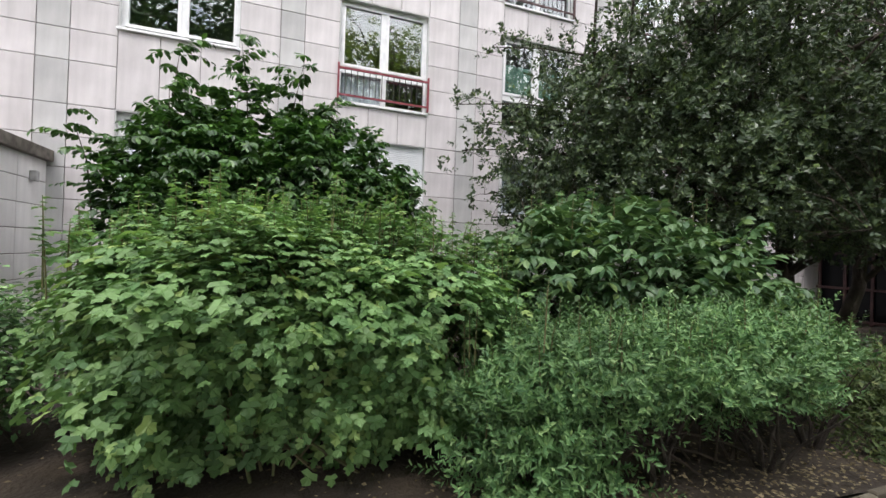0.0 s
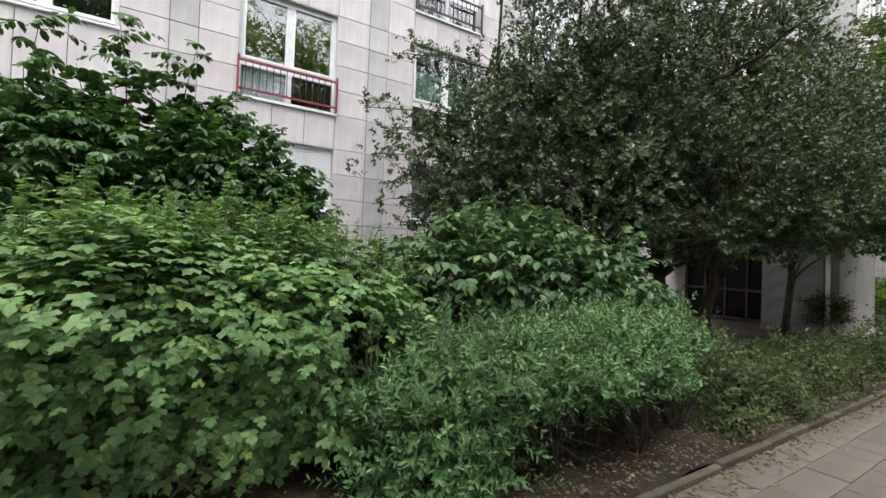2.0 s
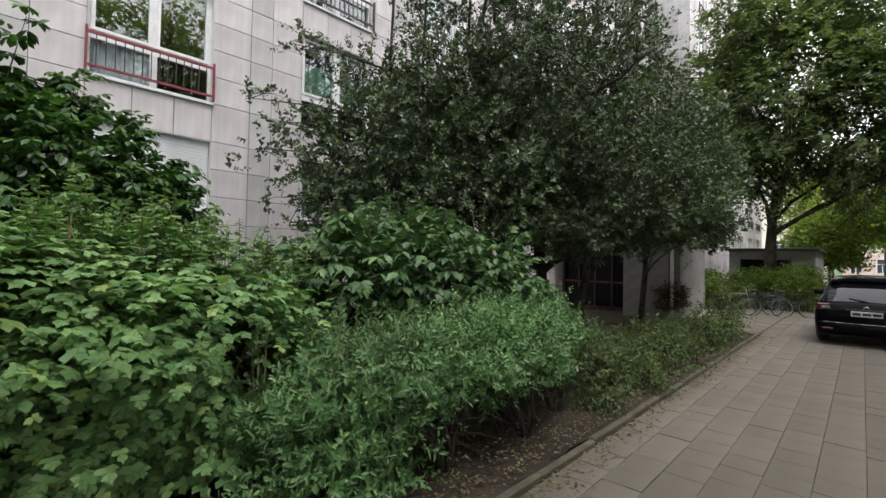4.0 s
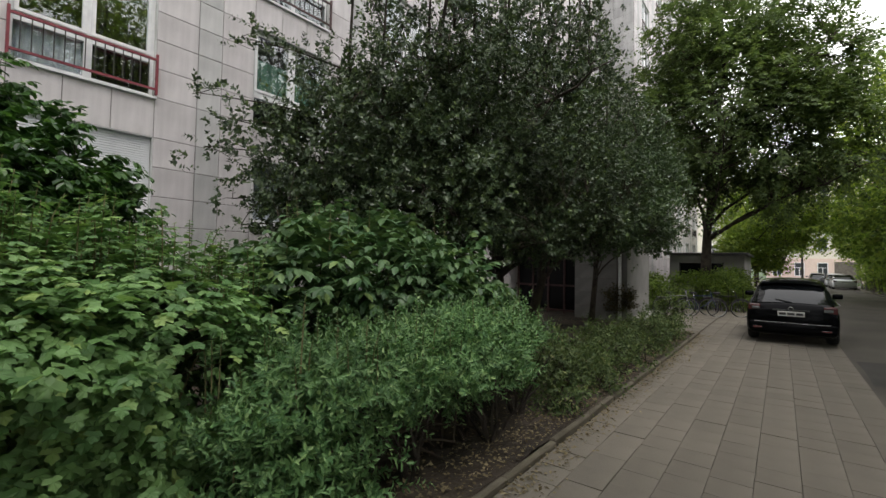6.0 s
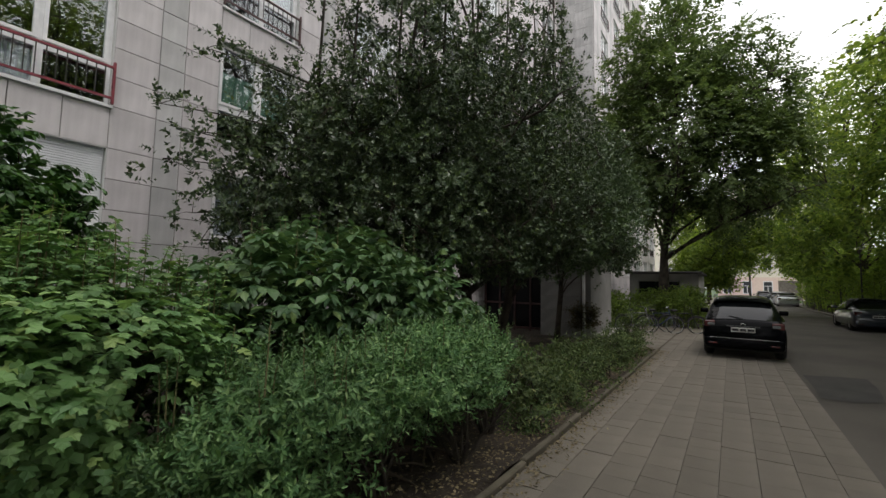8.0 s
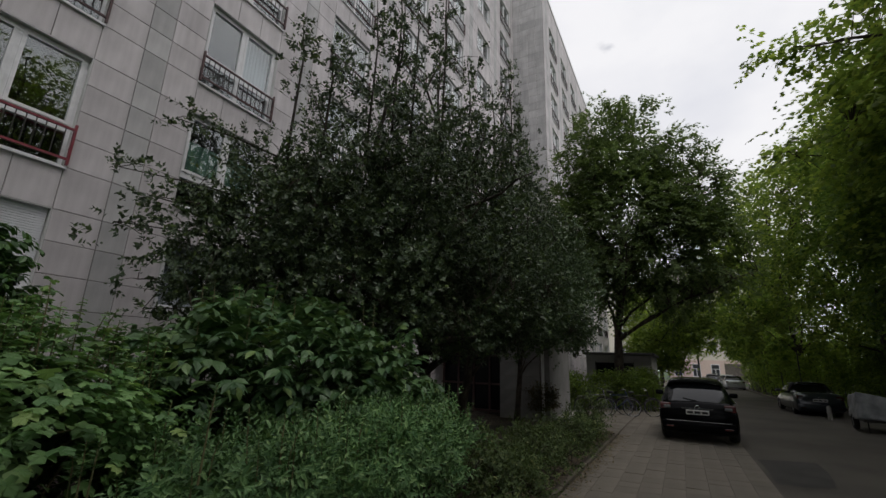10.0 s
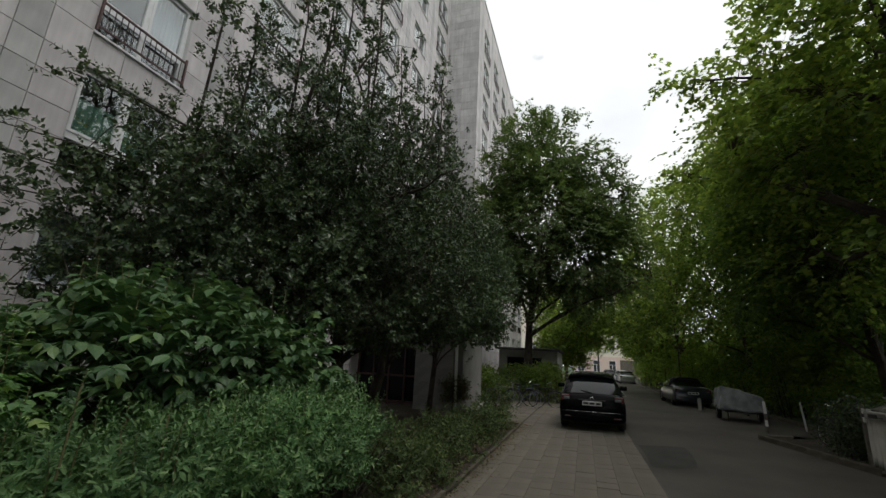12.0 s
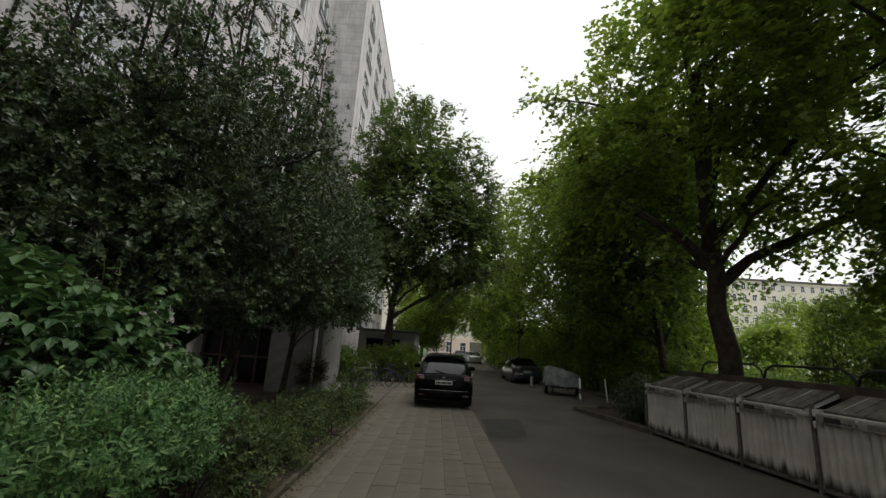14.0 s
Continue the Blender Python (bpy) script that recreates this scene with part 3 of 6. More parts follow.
for i in range(-22, 14):
    o = part("kerb_stone", k_me, None, kerb)
    o.matrix_basis = pose(i * 1.0 + 0.32, YK + krng.normal() * 0.006, -0.085 + krng.normal() * 0.006, krng.normal() * 1.2, 0, krng.normal() * 0.35)
k2_me = arrays_mesh("kerb_stone_short", chamfered(0.085, 0.99, 0.15, 0.014), CH_F, M_KERB)
for i in range(3):
    o = part("kerb_stone", k2_me, None, kerb)
    o.matrix_basis = pose(13.28, YK + 0.5 + i * 1.0, -0.085, 0, 0, krng.normal() * 0.5)

# right-hand kerb: along the parking strip, and the small island by the bins
kerb_r = thing("kerb_far", pose(0, 0, 0), "grey granite kerb along the park side", "kerb", kind="structure")
kr_me = arrays_mesh("kerb_stone_big", chamfered(0.99, 0.13, 0.22, 0.018), CH_F, M_KERB)
for i in range(16, 92):
    o = part("kerb_stone", kr_me, None, kerb_r)
    yy = -7.2 if i < 32 else -5.3
    o.matrix_basis = pose(i + 0.8, yy, -0.1, 0, 0, krng.normal() * 0.4)
for i in range(7):
    a = i / 6
    o = part("kerb_stone", kr_me, None, kerb_r)
    o.matrix_basis = pose(14.6 - 3.2 * a, -4.35 - 0.55 * a, -0.1, 0, 0, 9)
o = part("kerb_stone", kr_me, None, kerb_r)
o.matrix_basis = pose(15.2, -4.7, -0.1, 0, 0, -65)
bm = bmesh.new()
vs = [bm.verts.new((x, y, 0.05)) for x, y in ((15.1, -4.4), (11.6, -4.95), (11.6, -7.3), (16.4, -7.3))]
bm.faces.new(vs)
bmesh.ops.recalc_face_normals(bm, faces=bm.faces[:])
tagged(part("kerb_island", bm, M_SOIL), "small raised earth island beside the bins", "island", kind="structure")

# ---- the apartment block ----
BAY, W_L, W_R = 3.65, 0.42, 2.28
TOP0, STOREY, FLOORS, ROOF = 3.99, 2.8, 9, 28.6
X0, X1, XW1 = -24.0, 24.9, 48.0
YW = 6.95


def window_spans(x_from, x_to, first):
    out = []
    k = math.floor((x_from - first) / BAY) - 1
    while first + k * BAY < x_to:
        a = first + k * BAY
        if a > x_from + 0.2 and a + 1.86 < x_to - 0.2:
            out.append((a, a + 1.86, k))
        k += 1
    return out


def win_kind(k, f):
    """Rail windows are tall; those of the ground floor and of one bay are short."""
    return "short" if f == 0 or k in (-1, -5, 5) else "tall"


def win_z(k, f):
    top = TOP0 + STOREY * f
    return (top - (1.40 if win_kind(k, f) == "short" else 2.08), top)


block = thing("apartment_building", pose(0, 0, 0), "ten-storey slab block clad in pale grey panels", "building")


def backing_wall(name, x_from, x_to, y, first, parent, y_in=0.30):
    """A wall with real openings, made strip by strip."""
    bm = bmesh.new()
    spans = window_spans(x_from, x_to, first)
    edges = [x_from] + [e for s in spans for e in s[:2]] + [x_to]
    for i in range(0, len(edges), 2):
        add_box(bm, edges[i], edges[i + 1], y, y + y_in, -0.1, ROOF)
    for a, b, k in spans:
        z = -0.1
        for f in range(FLOORS):
            lo, hi = win_z(k, f)
            add_box(bm, a, b, y, y + y_in, z, lo)
            z = hi
        add_box(bm, a, b, y, y + y_in, z, ROOF)
    return part(name, bm, M_JOINT, parent), spans


wall, spans = backing_wall("facade_wall", X0, X1, YF + 0.02, W_L, block)
# cladding panels: the near ones are single parts, the rest one joined part
T, GAP = 0.02, 0.012
near, near_dk, far, far_dk = [], [], [], []


def panel(x0, x1, z0, z1, y, dark=False, k=0):
    cell = (x0 + GAP / 2, x1 - GAP / 2, z0 + GAP / 2, z1 - GAP / 2, y)
    is_near = y == YF and -4.5 < x0 < 9.3 and z0 < 8.0
    ((near_dk if dark else near) if is_near else (far_dk if dark else far)).append(cell)


def clad(x_from, x_to, y, spans):
    prev = x_from
    for a, b, k in spans + [(x_to, None, None)]:
        gap = a - prev
        cuts = [prev, prev + gap * 0.388, prev + gap * 0.634, a] if gap < 2.2 else list(np.linspace(prev, a, max(2, round(gap / 0.66)) + 1))
        for i, (p, q) in enumerate(zip(cuts, cuts[1:])):
            levels = [0.35, 0.87, 1.39, 1.91, 2.43, 2.95, 3.47, 3.99]
            f = 1
            while levels[-1] < ROOF - 0.7:
                base = TOP0 + STOREY * (f - 1)
                levels += [base + 0.72, base + 1.24, base + 1.76, base + 2.28, base + 2.80]
                f += 1
            levels = [v for v in levels if v < ROOF - 0.2] + [ROOF]
            for z0, z1 in zip([0.02] + levels, levels):
                panel(p, q, z0, z1, y, dark=(i == 1 and gap < 2.2))
        if b is None:
            break
        third = (b - a) / 3
        for j in range(3):
            p, q = a + third * j, a + third * (j + 1)
            z = 0.02
            for f in range(FLOORS):
                lo, hi = win_z(k, f)
                if f == 0:
                    for z0, z1 in ((0.02, 0.87), (0.87, 1.73), (1.73, lo)):
                        panel(p, q, z0, z1, y)
                else:
                    panel(p, q, z, lo, y)
                z = hi
            panel(p, q, z, ROOF, y)
        prev = b


clad(X0, X1, YF, spans)
shared = {}


def panel_mesh(w, h, mat, tag):
    key = (round(w, 3), round(h, 3), tag)
    if key not in shared:
        v = chamfered(w, h, T, 0.004)
        v = np.stack([v[:, 0], -v[:, 2], v[:, 1]], axis=1)
        shared[key] = arrays_mesh("panel", v, CH_F, mat)
    return shared[key]


# the wing that stands forward
wing, wspans = backing_wall("wing_wall", X1, XW1, YW + 0.02, W_L + 0.6, block)
clad(X1, XW1, YW, wspans)
bm = bmesh.new()
add_box(bm, X1, X1 + 0.3, YW + 0.32, YF + 0.1, -0.1, ROOF)
part("wing_return", bm, M_JOINT, block)
# shell: sides, back, roof
bm = bmesh.new()
add_box(bm, X0, X1, YF + 0.32, YF + 0.5, ROOF - 0.3, ROOF - 0.05)
add_box(bm, X0, XW1, YF + 0.5, 21.5, ROOF - 0.3, ROOF - 0.05)
add_box(bm, X1 + 0.3, XW1, YW + 0.32, YF + 0.5, ROOF - 0.3, ROOF - 0.05)
part("roof", bm, M_ROOF, block)
bm = bmesh.new()
add_box(bm, X0, X1 - 0.06, YF - 0.05, YF + 0.36, ROOF, ROOF + 0.07)
add_box(bm, X1 - 0.06, XW1 + 0.06, YW - 0.05, YW + 0.36, ROOF, ROOF + 0.07)
part("parapet_cap", bm, M_GALV, block, "thin pale metal parapet cap")
bm = bmesh.new()
add_box(bm, X0, X0 + 0.3, YF + 0.32, 21.5, -0.1, ROOF)
add_box(bm, XW1 - 0.3, XW1, YW + 0.32, 21.5, -0.1, ROOF)
add_box(bm, X0, XW1, 21.2, 21.5, -0.1, ROOF)
part("outer_wall", bm, M_RENDER, block)
# Plain rooms added behind the panes, their dimness put into the colour.
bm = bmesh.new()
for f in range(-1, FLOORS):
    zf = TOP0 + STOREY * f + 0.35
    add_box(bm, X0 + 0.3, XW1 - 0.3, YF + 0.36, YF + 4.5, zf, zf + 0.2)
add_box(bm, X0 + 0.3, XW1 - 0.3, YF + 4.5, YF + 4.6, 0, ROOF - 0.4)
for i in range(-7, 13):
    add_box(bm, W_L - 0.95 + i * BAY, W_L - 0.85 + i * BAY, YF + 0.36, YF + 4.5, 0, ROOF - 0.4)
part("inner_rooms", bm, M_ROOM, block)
# panels of the return face that looks down the street
n_c = 4
for i in range(n_c):
    y0, y1 = YW + 0.03 + (YF - YW - 0.03) * i / n_c, YW + 0.03 + (YF - YW - 0.03) * (i + 1) / n_c
    z = 0.02
    while z < ROOF - 0.1:
        z1 = min(z + 0.56, ROOF)
        far_dk.append((y0 + GAP / 2, y1 - GAP / 2, z + GAP / 2, z1 - GAP / 2, None))
        z = z1


def joined(cells, name, mat, label):
    vs, fs = [], []
    for c in cells:
        v = chamfered(c[1] - c[0], c[3] - c[2], T, 0.004)
        if c[4] is None:
            v = np.stack([X1 - v[:, 2], (c[0] + c[1]) / 2 - v[:, 0], (c[2] + c[3]) / 2 + v[:, 1]], axis=1)
        else:
            v = np.stack([(c[0] + c[1]) / 2 + v[:, 0], c[4] + 0.02 - v[:, 2], (c[2] + c[3]) / 2 + v[:, 1]], axis=1)
        fs.append(CH_F + 12 * len(vs))
        vs.append(v)
    ob = part(name, arrays_mesh(name, np.concatenate(vs), np.concatenate(fs), mat), None, block, label)
    ob["kind"] = "stuff"
    return ob


joined(far, "cladding", M_PANEL_J, "pale grey cladding panels with dark joints")
joined(far_dk, "grey_cladding", M_PANEL_DK, "darker grey cladding panels")

# windows: one mesh of each kind, copied
WW = 1.86


def frame_ring(bm, x0, x1, y0, y1, z0, z1, t):
    """A rectangular frame in one piece, with bars t wide."""
    rows = []
    for d, y in ((0, y0), (t, y0), (t, y1), (0, y1)):
        rows.append([bm.verts.new(p) for p in ((x0 + d, y, z0 + d), (x1 - d, y, z0 + d), (x1 - d, y, z1 - d), (x0 + d, y, z1 - d))])
    for a in range(4):
        b = (a + 1) % 4
        for k in range(4):
            bm.faces.new((rows[a][k], rows[a][(k + 1) % 4], rows[b][(k + 1) % 4], rows[b][k]))
    bmesh.ops.recalc_face_normals(bm, faces=bm.faces[:])
    return bm


def mesh_of(name, bm, mat):
    me = bpy.data.meshes.new(name)
    bm.to_mesh(me)
    bm.free()
    me.materials.append(mat)
    return me


def window_meshes(h, tall):
    low = 0.75 if tall else 0.07
    parts = [("frame", mesh_of("frame", frame_ring(bmesh.new(), 0, WW, 0.10, 0.17, 0, h, 0.06), M_WHITE), (0, 0, 0))]
    if tall:
        parts.append(("transom", mesh_of("transom", box(0.06, WW - 0.06, 0.10, 0.175, 0.62, 0.75), M_WHITE), (0, 0, 0)))
        parts.append(("mullion", mesh_of("mullion", box(WW / 2 - 0.055, WW / 2 + 0.055, 0.098, 0.172, 0.06, 0.62), M_WHITE), (0, 0, 0)))
    parts.append(("mullion", mesh_of("mullion", box(WW / 2 - 0.03, WW / 2 + 0.03, 0.098, 0.172, low, h - 0.06), M_WHITE), (0, 0, 0)))
    sash = mesh_of("sash", frame_ring(bmesh.new(), 0, WW / 2 - 0.09, 0.085, 0.16, 0, h - 0.06 - low, 0.055), M_WHITE)
    pane = mesh_of("pane", box(0.05, WW / 2 - 0.14, 0.125, 0.133, 0.05, h - 0.11 - low), M_GLASS)
    for s in (0.06, WW / 2 + 0.03):
        parts += [("sash", sash, (s, 0, low)), ("pane", pane, (s, 0, low))]
    if tall:
        lp = mesh_of("pane", box(0, WW / 2 - 0.115, 0.125, 0.133, 0.0, 0.56), M_GLASS)
        for s in (0.06, WW / 2 + 0.055):
            parts.append(("pane", lp, (s, 0, 0.06)))
    parts.append(("sill", mesh_of("sill", box(-0.02, WW + 0.02, -0.045, 0.12, -0.045, 0.0, 0.006), M_WHITE), (0, 0, 0)))
    rv = bmesh.new()
    cs = [[rv.verts.new((x, y, z)) for x, z in ((0.0, 0), (0.0, h), (WW, h), (WW, 0), (WW - 0.012, 0), (WW - 0.012, h - 0.012), (0.012, h - 0.012), (0.012, 0))] for y in (0.0, 0.30)]
    for k in range(8):
        rv.faces.new((cs[0][k], cs[0][(k + 1) % 8], cs[1][(k + 1) % 8], cs[1][k]))
    for a in ((0, 1, 6, 7), (1, 2, 5, 6), (2, 3, 4, 5)):
        rv.faces.new([cs[0][q] for q in a])
    bmesh.ops.recalc_face_normals(rv, faces=rv.faces[:])
    return mesh_of("window", rv, M_RENDER), parts


W_TALL, W_SHORT = window_meshes(2.08, True), window_meshes(1.40, False)
rail_me = bpy.data.meshes.new("railing")
rb = bmesh.new()
for z in (0.10, 0.63):
    add_box(rb, 0.0, WW + 0.04, -0.075, -0.035, z, z + 0.035)
for x in (0.0, WW + 0.005):
    add_box(rb, x, x + 0.035, -0.08, -0.03, 0.02, 0.74)
    add_box(rb, x + 0.004, x + 0.03, -0.03, 0.10, 0.3, 0.33)
rb.to_mesh(rail_me)
rail_me.materials.append(M_RED)
rail_dk = rail_me.copy()
rail_dk.materials.clear()
rail_dk.materials.append(M_RAILDK)
bar_me = bpy.data.meshes.new("bar")
bb = box(-0.007, 0.007, -0.062, -0.048, 0.135, 0.63)
bb.to_mesh(bar_me)
bar_me.materials.append(M_DKMETAL)
bars_me = bpy.data.meshes.new("bars")
bb = bmesh.new()
for i in range(1, 15):
    add_box(bb, WW * i / 15 - 0.007, WW * i / 15 + 0.007, -0.062, -0.048, 0.135, 0.63)
bb.to_mesh(bars_me)
bars_me.materials.append(M_DKMETAL)


def pleated(w, h, mat, name, seed):
    r = random.Random(seed)
    bm = bmesh.new()
    n = 36
    row = []
    for i in range(n + 1):
        x = w * i / n
        y = 0.03 * math.sin(i * 1.55 + r.random()) + 0.01 * r.random()
        row.append((bm.verts.new((x, y, 0)), bm.verts.new((x, y * 0.6, h))))
    for a, b in zip(row, row[1:]):
        bm.faces.new((a[0], b[0], b[1], a[1]))
    me = bpy.data.meshes.new(name)
    bm.to_mesh(me)
    bm.free()
    me.materials.append(mat)
    return me


C_WHITE = pleated(0.9, 0.62, M_CURTAIN, "curtain", 1)
C_LONG = pleated(0.85, 1.3, M_CURTAIN, "curtain", 2)
C_GREEN = pleated(1.75, 0.75, M_CURTAIN_G, "curtain", 3)
wrng = random.Random(4)


def place_window(x, y, k, f, near_rail):
    lo, hi = win_z(k, f)
    tall = win_kind(k, f) == "tall"
    me, pieces = W_TALL if tall else W_SHORT
    w = part("window", me, None, block, "white two-sash window" + (" with a railing" if tall else ""))
    w.matrix_basis = pose(x, y, lo)
    for pn, pme, at in pieces:
        p = part(pn, pme, None, w)
        p.matrix_basis = pose(*at)
        if pn == "pane":
            p.visible_shadow = False
    if tall and (k, f) != (1, 1):
        r = part("railing", rail_me if (k, f) == (0, 1) else rail_dk, None, block, "thin dark red window railing")
        r.matrix_basis = pose(x - 0.02, y, lo)
        if near_rail:
            for i in range(1, 15):
                b = part("bar", bar_me, None, r)
                b.matrix_basis = pose(WW * i / 15 + 0.02, 0, 0)
        else:
            part("bar_work", bars_me, None, r)["kind"] = "stuff"
    if (k, f) == (0, 1):
        c = part("curtain", C_WHITE, None, w, "white net curtain")
        c.matrix_basis = pose(0.06, 0.185, 0.06)
    elif (k, f) == (1, 1):
        c = part("curtain", C_GREEN, None, w, "green pleated curtain")
        c.matrix_basis = pose(0.05, 0.205, 0.75)
    elif (k, f) == (0, 0):
        slat = mesh_of("slat", box(0.03, WW - 0.03, 0.06, 0.074, 0.0, 0.036, 0.004), M_SHUTTER)
        for i in range(22):
            part("slat", slat, None, w, m=pose(0, 0, 0.52 + i * 0.04))
    elif wrng.random() < 0.45:
        c = part("curtain", C_LONG, None, w)
        c.matrix_basis = pose(0.05 if wrng.random() < 0.5 else 0.95, 0.3, hi - lo - 1.32)


for a, b, k in spans:
    for f in range(FLOORS):
        place_window(a, YF, k, f, -2 < k < 3 and f < 4)
for a, b, k in wspans:
    for f in range(FLOORS):
        place_window(a, YW, k, f, False)

# annex at the near end of the bed
annex = thing("annex", pose(0, 0, 0), "low white-panelled annex with a dark coping", "building")
bm = bmesh.new()
add_box(bm, -9.0, -4.14, 6.0, YF - 0.002, -0.1, 3.02)
part("wall", bm, M_JOINT, annex)
bm = box(-9.1, -4.02, 5.9, YF - 0.004, 3.02, 3.2, 0.01)
part("coping", bm, M_RUST, annex, "dark weathered coping")
an_me = {}
for i in range(4):
    for j in range(8):
        v = chamfered(0.79, 0.366, T, 0.005)
        v = np.stack([v[:, 2], v[:, 0], v[:, 1]], axis=1)
        if "p" not in an_me:
            an_me["p"] = arrays_mesh("panel", v, CH_F, M_ANNEX)
        o = part("panel", an_me["p"], None, annex)
        o.matrix_basis = pose(-4.14, 6.4 + i * 0.8, 0.22 + j * 0.378)
bm = box(-0.04, 0.05, -0.05, 0.05, -0.08, 0.08, 0.01)
part("wall_lamp", bm, M_GALV, annex, m=pose(-4.08, 8.75, 2.72))

# ---- entrance porch ----
porch = thing("entrance_porch", pose(0, 0, 0), "flat-roofed white entrance porch", "porch")
bm = bmesh.new()
add_box(bm, 14.72, 14.95, 4.9, 6.35, 0.0, 2.85)
part("side_wall", bm, M_JOINT, porch)
# The panel colour already carries the canopy's shade.
for i in range(2):
    for j in range(6):
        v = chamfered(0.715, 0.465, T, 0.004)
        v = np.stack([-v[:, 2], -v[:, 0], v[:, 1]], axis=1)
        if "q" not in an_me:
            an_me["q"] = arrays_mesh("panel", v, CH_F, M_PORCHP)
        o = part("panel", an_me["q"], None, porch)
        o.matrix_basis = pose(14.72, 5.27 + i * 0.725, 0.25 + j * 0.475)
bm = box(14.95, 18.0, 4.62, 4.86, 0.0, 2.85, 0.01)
part("front_wall", bm, M_PORCH, porch, "smooth grey-white plastered wall, coloured darker for tree shade")
bm = box(14.6, 18.3, 4.5, YF - 0.004, 2.85, 3.05, 0.01)
part("roof", bm, M_CONC, porch)
bm = box(15.0, 18.5, 4.05, 4.61, 0.0, 0.13, 0.012)
part("step", bm, M_CONC, porch, "pale concrete step")
bm = tube([(14.72, 4.80, 0.02), (14.72, 4.80, 2.84)], 0.055, 12)
part("downpipe", bm, M_WHITE, porch, "white downpipe", smooth=True)
bm = box(15.6, 15.63, 6.4, 9.15, 0.12, 2.84)
part("glazing", bm, M_DARKGLASS, porch)
for i in range(5):
    bm = box(15.52, 15.59, 6.4 + i * 0.66, 6.47 + i * 0.66, 0.0, 2.84, 0.005)
    part("mullion", bm, M_RAILDK, porch)
for z in (0.1, 1.05, 2.1):
    bm = box(15.50, 15.57, 6.4, 9.15, z, z + 0.07, 0.005)
    part("rail", bm, M_RAILDK, porch)

# ---- plants ----


def line(a, b, n=6, bow=0.0, rng=None, jit=0.0):
    a, b = Vector(a), Vector(b)
    out = []
    for q in np.linspace(0, 1, n):
        p = a.lerp(b, q) + Vector((bow * math.sin(math.pi * q), bow * 0.6 * math.sin(math.pi * q), 0))
        if rng is not None and 0 < q < 1:
            p += Vector((rng.normal() * jit, rng.normal() * jit, 0))
        out.append(p)
    return out


def trunk_mesh(pts, r0, r1, flare=1.35, sides=12):
    bm = bmesh.new()
    n = len(pts)
    rad = [r0 + (r1 - r0) * i / (n - 1) for i in range(n)]
    rad[0] *= flare
    tube_into(bm, pts, rad, sides)
    for v in bm.verts:
        v.co += Vector((noise.noise(v.co * 4.0), noise.noise(v.co * 4.0 + Vector((9, 0, 0))), 0)) * r0 * 0.16
    return bm


def tree(label, seed, trunks, blobs, n_ends, per, spread, size, leaf, mat, r0=0.16, n_limbs=14, lump=0.3, shell=0.5, gap=-0.3, freq=0.9, droop=0.35,
         flat=0.5, twig_r=0.010, start=0.4, floor=1.8, every=1, tilt=0.55, extra=None, group="", thin=0.0, spray=None, boughs=()):
    rng = np.random.default_rng(seed)
    ob = thing("tree", pose(0, 0, 0), label, "tree", group)
    ends, ways = clusters(rng, blobs, n_ends, lump, shell, freq, floor, gap, thin)
    more = ()
    if extra is not None:
        e2, w2, more = extra(rng)
        ends, ways = np.concatenate([ends, e2]), np.concatenate([ways, w2])
    bl, bt = bmesh.new(), bmesh.new()
    owner = np.argmin([[math.hypot(e[0] - t[0][-1][0], e[1] - t[0][-1][1]) for e in ends] for t in trunks], axis=0)
    for i, (pts, ra, rb) in enumerate(trunks):
        part("trunk", trunk_mesh(pts, ra, rb), M_BARK, ob, smooth=True)
        mine = ends[owner == i]
        if len(mine) > n_limbs:
            limbs_and_twigs(rng, bl, bt, pts, ra, mine, n_limbs, twig_r, start, 0.12, every, more if i == 0 else ())
    for pts, ra, rb in boughs:
        part("bough", trunk_mesh([Vector(p) for p in pts], ra, rb, 1.1, 10), M_BARK, ob, smooth=True)
    part("limb_work", bl, M_BARK, ob, smooth=True)["kind"] = "stuff"
    part("twig_work", bt, M_TWIG, ob)["kind"] = "stuff"
    n_own = len(ends) - (len(e2) if extra is not None else 0)
    if spray:
        pos, ax, nr, sz = sprays(rng, ends, ways, size=size, **spray)
    else:
        pos, ax, nr, sz = foliage(rng, ends[:n_own], ways[:n_own], per, spread, size, droop, flat, tilt)
    if extra is not None and not spray:
        more_leaves = foliage(rng, ends[n_own:], ways[n_own:], max(8, per // 3), tuple(q * 0.55 for q in spread), size, droop, flat, tilt)
        pos, ax, nr, sz = (np.concatenate(q) for q in zip((pos, ax, nr, sz), more_leaves))
    tv, tf = leaf
    crown = part("crown", leaves_mesh("crown", pos, ax, nr, sz, tv, tf, mat), None, ob)
    crown["kind"] = "stuff"
    return ob


